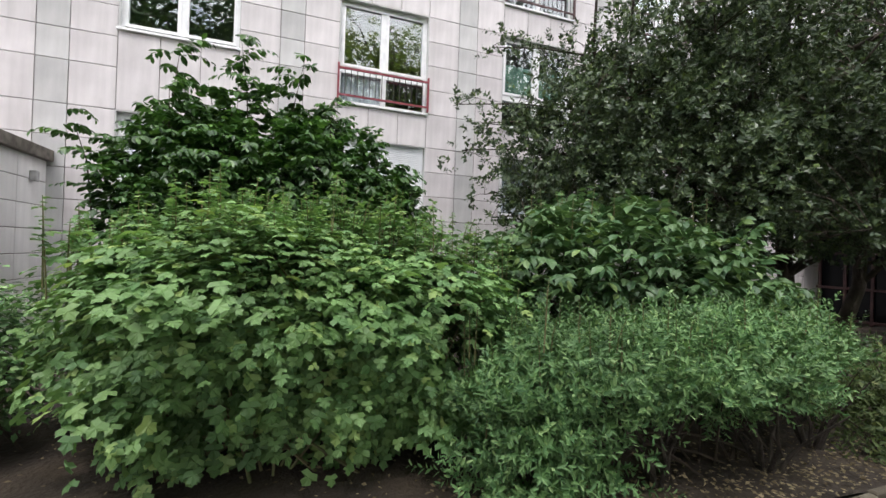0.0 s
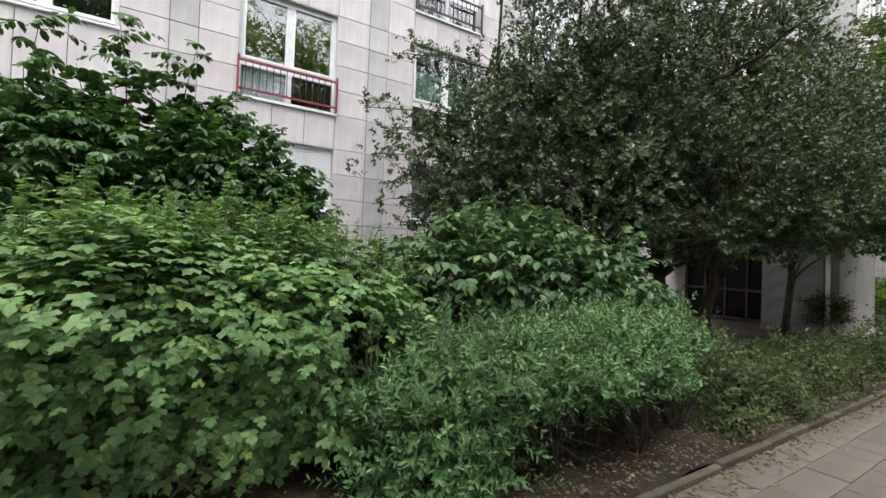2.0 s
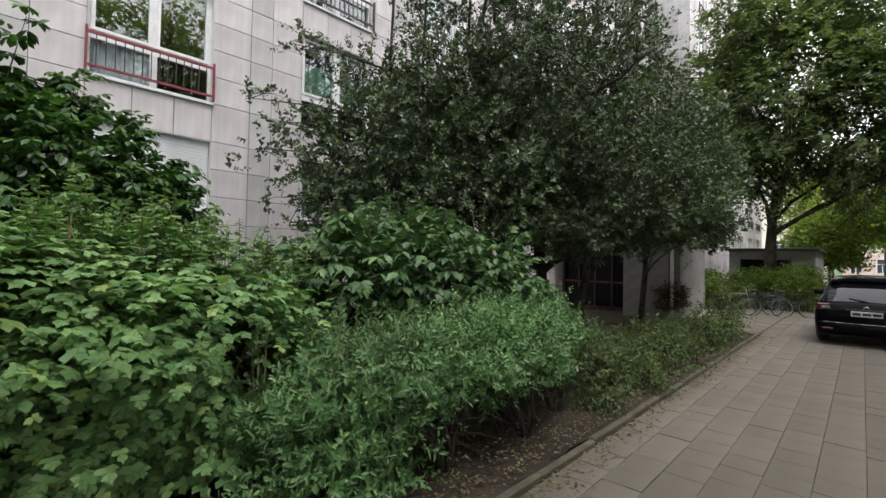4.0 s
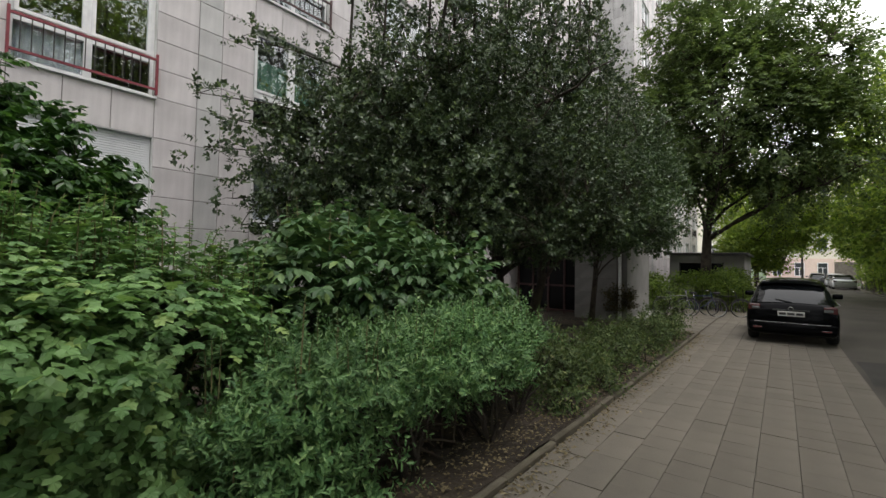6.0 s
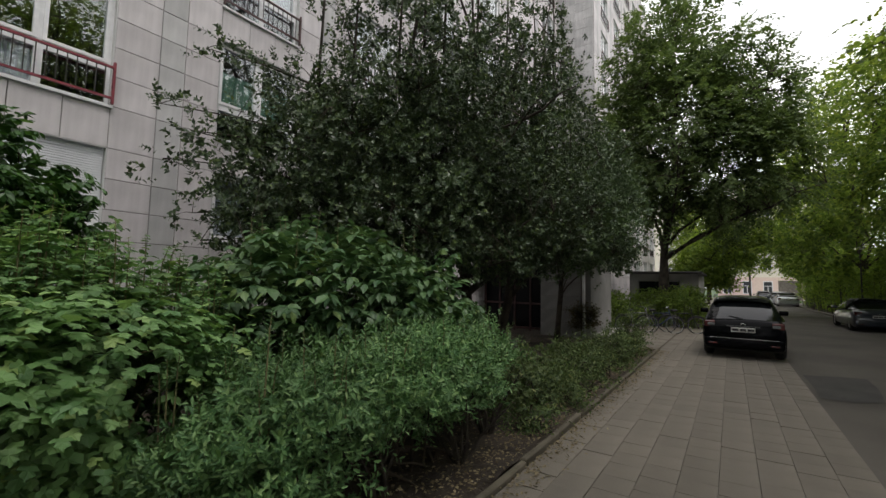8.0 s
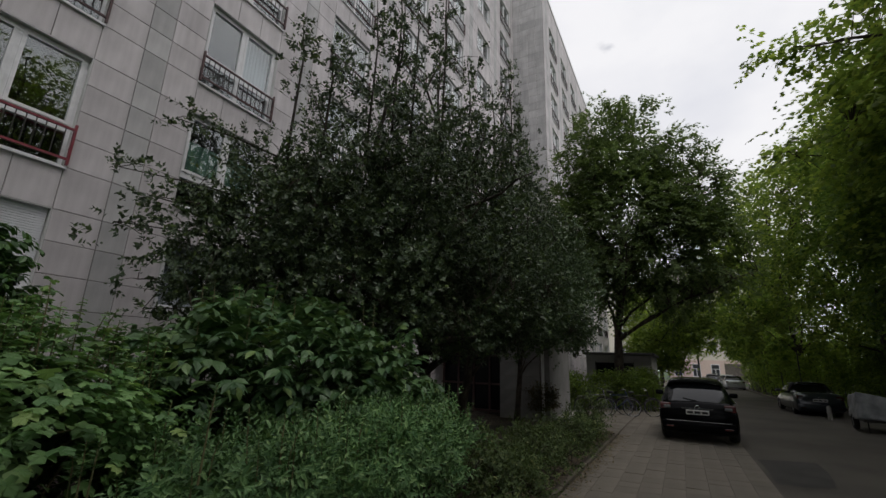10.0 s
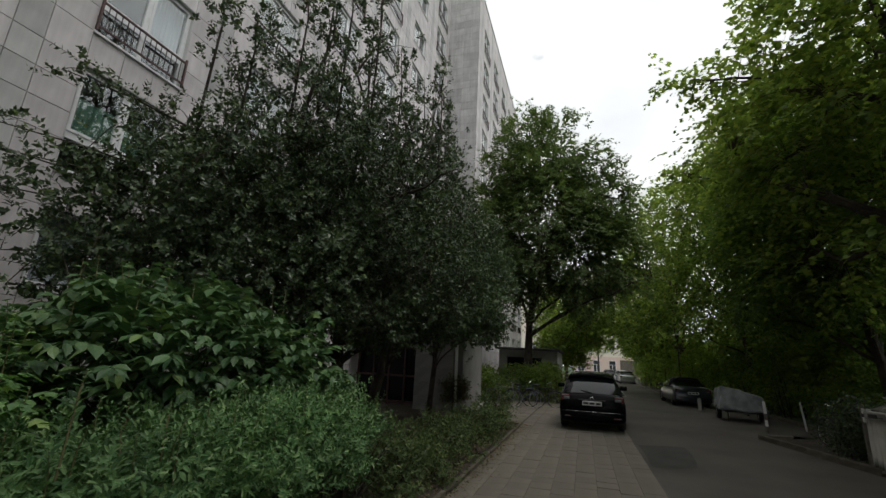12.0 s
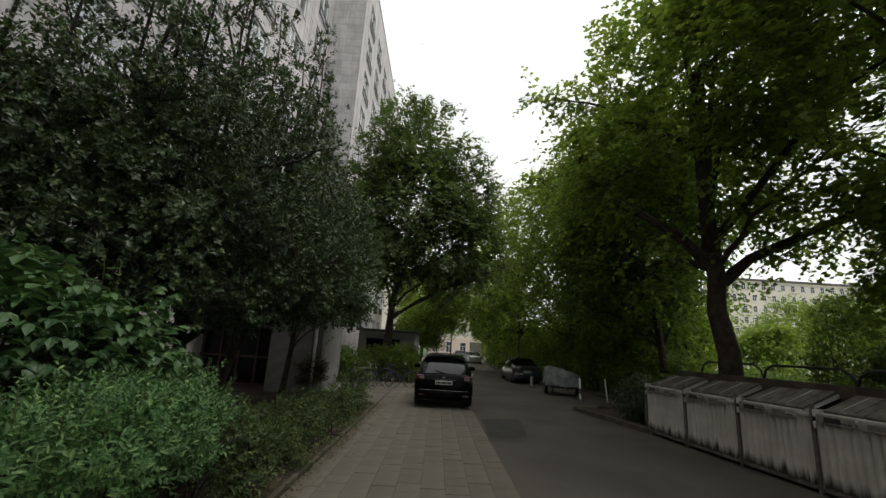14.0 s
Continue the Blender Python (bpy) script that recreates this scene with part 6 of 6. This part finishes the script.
part("prop_leg", tube([(-0.9, -0.5, 0.36), (-0.92, -0.5, 0.0)], 0.02, 6), M_DKMETAL, tr)
for sy in (-0.7, 0.7):
    wheel_into(tr, 0.1, sy, 0.27, 0.16)

# bicycles


def bicycle(m, label, paint):
    ob = thing("bicycle", m, label, "bicycle", "bicycles by the hedge")
    for x in (-0.53, 0.53):
        wl_ = part("wheel", ring(0.335, 0.017, 32, 6), M_RUBBER, ob, m=pose(x, 0, 0.352), smooth=True)
        part("rim", ring(0.312, 0.009, 32, 5), M_GALV, wl_)
        bm = bmesh.new()
        for k in range(14):
            a = 2 * math.pi * k / 14
            tube_into(bm, ((0, 0, 0), (0.31 * math.cos(a), 0, 0.31 * math.sin(a))), (0.002, 0.002), 3, False)
        part("spokes", bm, M_GALV, wl_)
        bm = bmesh.new()
        for k in range(7):
            a0, a1 = radians(30 + 18 * k), radians(48 + 18 * k)
            tube_into(bm, ((0.375 * math.cos(a0), 0, 0.375 * math.sin(a0)), (0.375 * math.cos(a1), 0, 0.375 * math.sin(a1))), (0.02, 0.02), 5, False)
        part("mudguard", bm, M_DKMETAL, wl_)
    bb_, seat, head, rear, front = (-0.10, 0, 0.28), (-0.24, 0, 0.80), (0.36, 0, 0.82), (-0.53, 0, 0.352), (0.53, 0, 0.352)
    bm = bmesh.new()
    for a, b, r in ((bb_, seat, 0.016), (bb_, (0.40, 0, 0.66), 0.018), (seat, head, 0.016), (rear, bb_, 0.011), (rear, seat, 0.010), ((0.41, 0, 0.64), front, 0.013), ((0.41, 0, 0.64), (0.33, 0, 0.98), 0.016)):
        tube_into(bm, (a, b), (r, r), 7)
    part("frame", bm, paint, ob, smooth=True)
    part("handlebar", tube([(0.18, -0.28, 1.02), (0.30, -0.2, 1.04), (0.33, 0, 1.0), (0.30, 0.2, 1.04), (0.18, 0.28, 1.02)], 0.012, 6), M_CHROME, ob, smooth=True)
    bm = bmesh.new()
    bmesh.ops.create_uvsphere(bm, u_segments=12, v_segments=8, radius=1.0, matrix=pose(-0.27, 0, 0.92) @ Matrix.Diagonal((0.14, 0.09, 0.045, 1)))
    part("saddle", bm, M_SADDLE, ob, smooth=True)
    part("seat_post", tube([seat, (-0.27, 0, 0.91)], 0.012, 6), M_CHROME, ob)
    part("crank", tube([(-0.10, -0.08, 0.42), (-0.10, -0.06, 0.28), (-0.10, 0.06, 0.28), (-0.10, 0.08, 0.14)], 0.01, 5), M_GALV, ob)
    part("carrier", box(-0.72, -0.34, -0.06, 0.06, 0.735, 0.75, 0.004), M_DKMETAL, ob)
    return ob


bicycle(pose(18.4, 3.75, -0.03, 6, 0, -58), "silver bicycle leaning by the hedge", M_GALV)
bicycle(pose(18.9, 2.95, -0.03, -7, 0, -72), "blue bicycle parked by the hedge", M_BLUE)
bicycle(pose(19.6, 2.25, -0.03, 5, 0, -80), "dark bicycle leaning by the hedge", M_DKMETAL)
bicycle(pose(14.1, -5.75, 0.05, 8, 0, 12), "old bicycle half hidden by the island bush", M_DKMETAL)

# ---- bins and the railing behind them ----
PITCH = 1.55


def frame_ring_flat(x0, x1, y0, y1, t):
    """A flat rectangular frame lying level."""
    bm = bmesh.new()
    add_box(bm, x0, x1, y0, y0 + t, -0.03, 0.03)
    add_box(bm, x0, x1, y1 - t, y1, -0.03, 0.03)
    add_box(bm, x0, x0 + t, y0 + t, y1 - t, -0.03, 0.03)
    add_box(bm, x1 - t, x1, y0 + t, y1 - t, -0.03, 0.03)
    return bm


def bin_box():
    ob = thing("bin_box", pose(0, 0, 0), "white corrugated bin housing with grey lids", "bin", "bin housings in a row")
    bm = bmesh.new()
    n = 22
    w = PITCH - 0.1
    cols = []
    for i in range(n * 2 + 1):
        x = w * i / (n * 2)
        y = 0.0 if (i // 1) % 4 in (0, 1) else 0.05
        cols.append((bm.verts.new((x, y, 0.10)), bm.verts.new((x, y, 1.10))))
    for a, b in zip(cols, cols[1:]):
        bm.faces.new((a[0], b[0], b[1], a[1]))
    ext = bmesh.ops.extrude_face_region(bm, geom=bm.faces[:])
    bmesh.ops.translate(bm, verts=[v for v in ext["geom"] if isinstance(v, bmesh.types.BMVert)], vec=(0, 0.012, 0))
    bmesh.ops.recalc_face_normals(bm, faces=bm.faces[:])
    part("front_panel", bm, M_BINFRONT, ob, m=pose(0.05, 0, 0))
    part("top_rail", box(0.05, w + 0.05, -0.02, 0.04, 1.10, 1.15, 0.006), M_BINWHITE, ob)
    part("bottom_rail", box(0.05, w + 0.05, -0.015, 0.045, 0.05, 0.10, 0.006), M_RUST, ob)
    part("back_board", box(0.02, w + 0.08, 0.80, 0.85, 0.0, 1.60, 0.006), M_BOARD, ob, "dark brown back board")
    for s in (0.0, w + 0.085):
        part("side_panel", box(s, s + 0.015, 0.05, 0.80, 0.06, 1.22), M_BINWHITE, ob)
    # two lids side by side on a worn frame, with a gap beside the post
    part("lid_frame", frame_ring_flat(0.06, w * 0.90, 0.02, 0.78, 0.05), M_BINWHITE, ob, "pale worn lid frame", m=pose(0, 0.05, 1.13, 22))
    for i in range(2):
        x0 = 0.09 + i * w * 0.43
        lid = part("lid", box(0, w * 0.41, 0.03, 0.72, -0.02, 0.025, 0.015, 2), M_BINLID, ob, "scuffed brown-grey lid", m=pose(x0, 0.06, 1.18, 22 + 2 * i, 0, 0.6 - i))
        plate = part("front_plate", box(x0 + 0.01, x0 + w * 0.40, -0.055, -0.03, 1.03, 1.165, 0.008), M_LIDEDGE, ob, "pale scuffed front plate of the lid")
        part("label_panel", box(x0 + 0.14, x0 + w * 0.27, -0.062, -0.056, 1.06, 1.135), M_BINLID if i else M_DKMETAL, plate)
        part("handle", tube([(x0 + w * 0.30, -0.056, 1.08), (x0 + w * 0.30, -0.085, 1.085), (x0 + w * 0.37, -0.085, 1.085), (x0 + w * 0.37, -0.056, 1.08)], 0.009, 6), M_DKMETAL, plate)
        for k in range(3):
            part("lid_rib", box(0.04 + k * w * 0.135, 0.055 + k * w * 0.135, 0.10, 0.66, 0.026, 0.036, 0.003), M_BINWHITE if k == 1 else M_BINLID, lid)
    for z in (0.95, 1.12):
        part("hinge", box(0.03, 0.075, -0.045, 0.0, z, z + 0.10, 0.006), M_BINWHITE, ob)
    part("post", box(-0.025, 0.025, -0.04, 0.02, -0.01, 1.30, 0.008), M_RUST, ob, "weathered metal post")
    return ob


proto = bin_box()
row_dir = pose(11.16, -4.92, 0, 0, 0, 5.2)
# the row runs back along the road from its far end
first = True
for i in range(8):
    m = row_dir @ pose(-i * PITCH, 0, 0, 0, 0, 180)
    if first:
        proto.matrix_basis = m
        first = False
    else:
        copy_thing(proto, m)

rail = thing("park_railing", row_dir @ pose(0, -1.55, 0), "low tubular park railing with rounded hoops", "railing")
for i in range(7):
    x = -0.3 - i * 2.0
    part("top_tube", tube([(x + 0.3, 0, 1.45), (x + 0.18, 0, 1.75), (x, 0, 1.86), (x - 1.5, 0, 1.86), (x - 1.68, 0, 1.75), (x - 1.78, 0, 1.45)], 0.026, 8), M_DKMETAL, rail, smooth=True)
    part("mid_tube", tube([(x + 0.28, 0, 1.52), (x - 1.76, 0, 1.52)], 0.018, 6), M_DKMETAL, rail)
    part("post", tube([(x + 0.3, 0, 0), (x + 0.3, 0, 1.47)], 0.026, 8), M_DKMETAL, rail)
    part("post", tube([(x - 1.78, 0, 0), (x - 1.78, 0, 1.47)], 0.026, 8), M_DKMETAL, rail)

# posts, poles, lamp
b1 = thing("bollard", pose(16.9, -5.05, 0, 0, 3, 0), "leaning bollard with red and white bands", "bollard")
for i in range(5):
    part("band", tube([(0, 0, i * 0.19), (0, 0, (i + 1) * 0.19)], 0.042, 10), M_PLATE if i in (1, 3) or i == 4 else M_RUST, b1)
b2 = thing("bollard", pose(18.2, -6.6, 0, 0, 14, 0), "leaning white post beside the trailer", "bollard")
part("post", tube([(0, 0, 0), (0, 0, 0.95)], 0.03, 8), M_PLATE, b2)
b3 = thing("bollard", pose(24.3, -4.75, 0), "short weathered wooden bollard", "bollard")
part("post", tube([(0, 0, 0), (0, 0, 0.48), (0, 0, 0.55)], [0.08, 0.08, 0.05], 10), M_CONC, b3)


def pole(x, y, h, r, label, cap=True):
    ob = thing("street_lamp", pose(x, y, 0), label, "street lamp")
    part("pole", tube([(0, 0, 0), (0, 0, h * 0.2), (0, 0, h)], [r * 1.4, r, r * 0.7], 8), M_DKMETAL, ob)
    if cap:
        part("lantern", box(-0.5, 0.1, -0.1, 0.1, h - 0.05, h + 0.08, 0.03), M_GALV, ob)
    return ob


pole(58, -1.2, 9.0, 0.10, "tall brown street lamp at the end of the street")
pole(33.0, -5.6, 4.2, 0.04, "thin grey lamp post at the park edge")
pole(40.0, -5.8, 3.0, 0.035, "thin sign pole at the park edge", False)

# ---- low utility building behind the hedge ----
hut = thing("utility_hut", pose(0, 0, 0), "flat-roofed pale utility building behind the hedge", "building")
# Pale hut wall takes the same darkened plaster.
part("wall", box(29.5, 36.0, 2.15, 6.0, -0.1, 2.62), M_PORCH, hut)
part("roof", box(29.3, 36.2, 1.98, 6.2, 2.64, 2.78, 0.02), M_DKMETAL, hut)
part("window", box(29.42, 29.5, 3.2, 5.4, 1.35, 2.15), M_CARGLASS, hut)
for y in (3.15, 5.4):
    part("frame", box(29.40, 29.498, y, y + 0.05, 1.30, 2.20), M_DKMETAL, hut)
for i in range(8):
    part("panel_joint", box(29.485, 29.499, 2.15 + i * 0.5, 2.16 + i * 0.5, 0.0, 1.3), M_JOINT, hut)

# ---- far buildings ----


def far_house(name, m, label, length, depth, height, floors, bays, mat, mat2, door=False):
    """A house whose long front looks along -y of its own frame."""
    ob = thing(name, m, label, "building")
    part("wall", box(0, length, 0, depth, -0.1, height), mat, ob)
    part("roof", box(-0.4, length + 0.4, -0.5, depth + 0.4, height, height + 0.7, 0.1), M_ROOF, ob)
    part("cornice", box(-0.25, length + 0.25, -0.3, -0.002, height - 0.5, height - 0.01, 0.05), mat, ob)
    part("base_course", box(0, length, -0.06, -0.002, 0, height / floors * 0.95), mat2, ob)
    fh = height / floors
    bw = length / bays
    ww, wh = min(1.05, bw * 0.42), fh * 0.50
    fm = mesh_of("window", frame_ring(bmesh.new(), -ww / 2 - 0.1, ww / 2 + 0.1, -0.14, 0.0, -0.1, wh + 0.1, 0.1), M_WHITE)
    tm = mesh_of("transom", box(-ww / 2, ww / 2, -0.12, -0.082, wh * 0.62, wh * 0.62 + 0.07), M_WHITE)
    um = mesh_of("mullion", box(-0.04, 0.04, -0.121, -0.081, 0, wh * 0.62), M_WHITE)
    pm = bpy.data.meshes.new("pane")
    bm = box(-ww / 2, ww / 2, -0.08, -0.072, 0, wh)
    bm.to_mesh(pm)
    pm.materials.append(M_FARGLASS)
    for f in range(floors):
        for b in range(bays):
            if door and f == 0 and b == bays // 2:
                continue
            w = part("window", fm, None, ob, m=pose((b + 0.5) * bw, 0, f * fh + fh * 0.26))
            part("pane", pm, None, w)
            part("transom", tm, None, w)
            part("mullion", um, None, w)
    if door:
        part("gateway", box((bays // 2 + 0.5) * bw - 1.4, (bays // 2 + 0.5) * bw + 1.4, -0.10, 0.0, 0, fh * 0.82), M_RUST, ob, "dark red-brown gateway")
    return ob


far_house("town_house", pose(86, 2.4, 0, 0, 0, -90), "cream and pink old town house closing the street", 19, 10, 19, 5, 7, M_CREAM, M_PINK, True)
far_house("town_house", pose(92, 24, 0, 0, 0, -90), "pale town house beside the street's end", 18, 10, 17, 5, 6, M_CREAM, M_CREAM)
far_house("residential_block", pose(123, -83, 0, 0, 0, -90), "long cream residential block beyond the park", 46, 12, 26, 8, 16, M_CREAM, M_CREAM)
far_house("residential_block", pose(138, -74, 0, 0, 0, -60), "cream end wing of the block beyond the park", 12, 12, 27, 8, 4, M_CREAM, M_CREAM)

# ---- cladding panels near the path ----
for cells, mat, tag in ((near, M_PANEL, "l"), (near_dk, M_PANEL_DKO, "d")):
    for c in cells:
        o = part("panel", panel_mesh(c[1] - c[0], c[3] - c[2], mat, tag), None, wall)
        o.matrix_basis = pose((c[0] + c[1]) / 2, YF + 0.02, (c[2] + c[3]) / 2)

# ---- paving slabs ----
pavement = thing("pavement", pose(0, 0, 0), "footway of weathered concrete slabs laid in rows", "pavement", kind="structure")
SW, SL = 0.33, 0.35
srng = np.random.default_rng(9)
near_s, far_s = [], []
rows_n = round((YK - 0.05 - YE) / SW)
SW = (YK - 0.05 - YE) / rows_n
for r in range(rows_n):
    y = YE + SW * (r + 0.5)
    off = (r % 2) * 0.5 * SL
    x = -26.0 + off
    while x < 60:
        (near_s if 2.2 < x < 13.6 else far_s).append((x + SL / 2, y))
        x += SL
x = 13.4
while x < 60:
    y = YK + 0.02
    while y < 4.5:
        far_s.append((x + SL / 2, y + SW / 2))
        y += SW
    x += SL
slab_me = arrays_mesh("slab", chamfered(SL - 0.0045, SW - 0.0045, 0.05, 0.002), CH_F, M_SLAB)
for x, y in near_s[:]:
    o = part("slab", slab_me, None, pavement)
    o.matrix_basis = pose(x, y, -0.05 + srng.normal() * 0.0018, srng.normal() * 0.35, srng.normal() * 0.25, srng.normal() * 0.25)
sv = chamfered(SL - 0.0045, SW - 0.0045, 0.05, 0.005)
vs = np.concatenate([sv + np.array((x, y, -0.05 + srng.normal() * 0.0018)) for x, y in far_s])
fs = np.concatenate([CH_F + 12 * i for i in range(len(far_s))])
o = part("slabs", arrays_mesh("slabs", vs, fs, M_SLAB_J), None, pavement)
o["kind"] = "stuff"
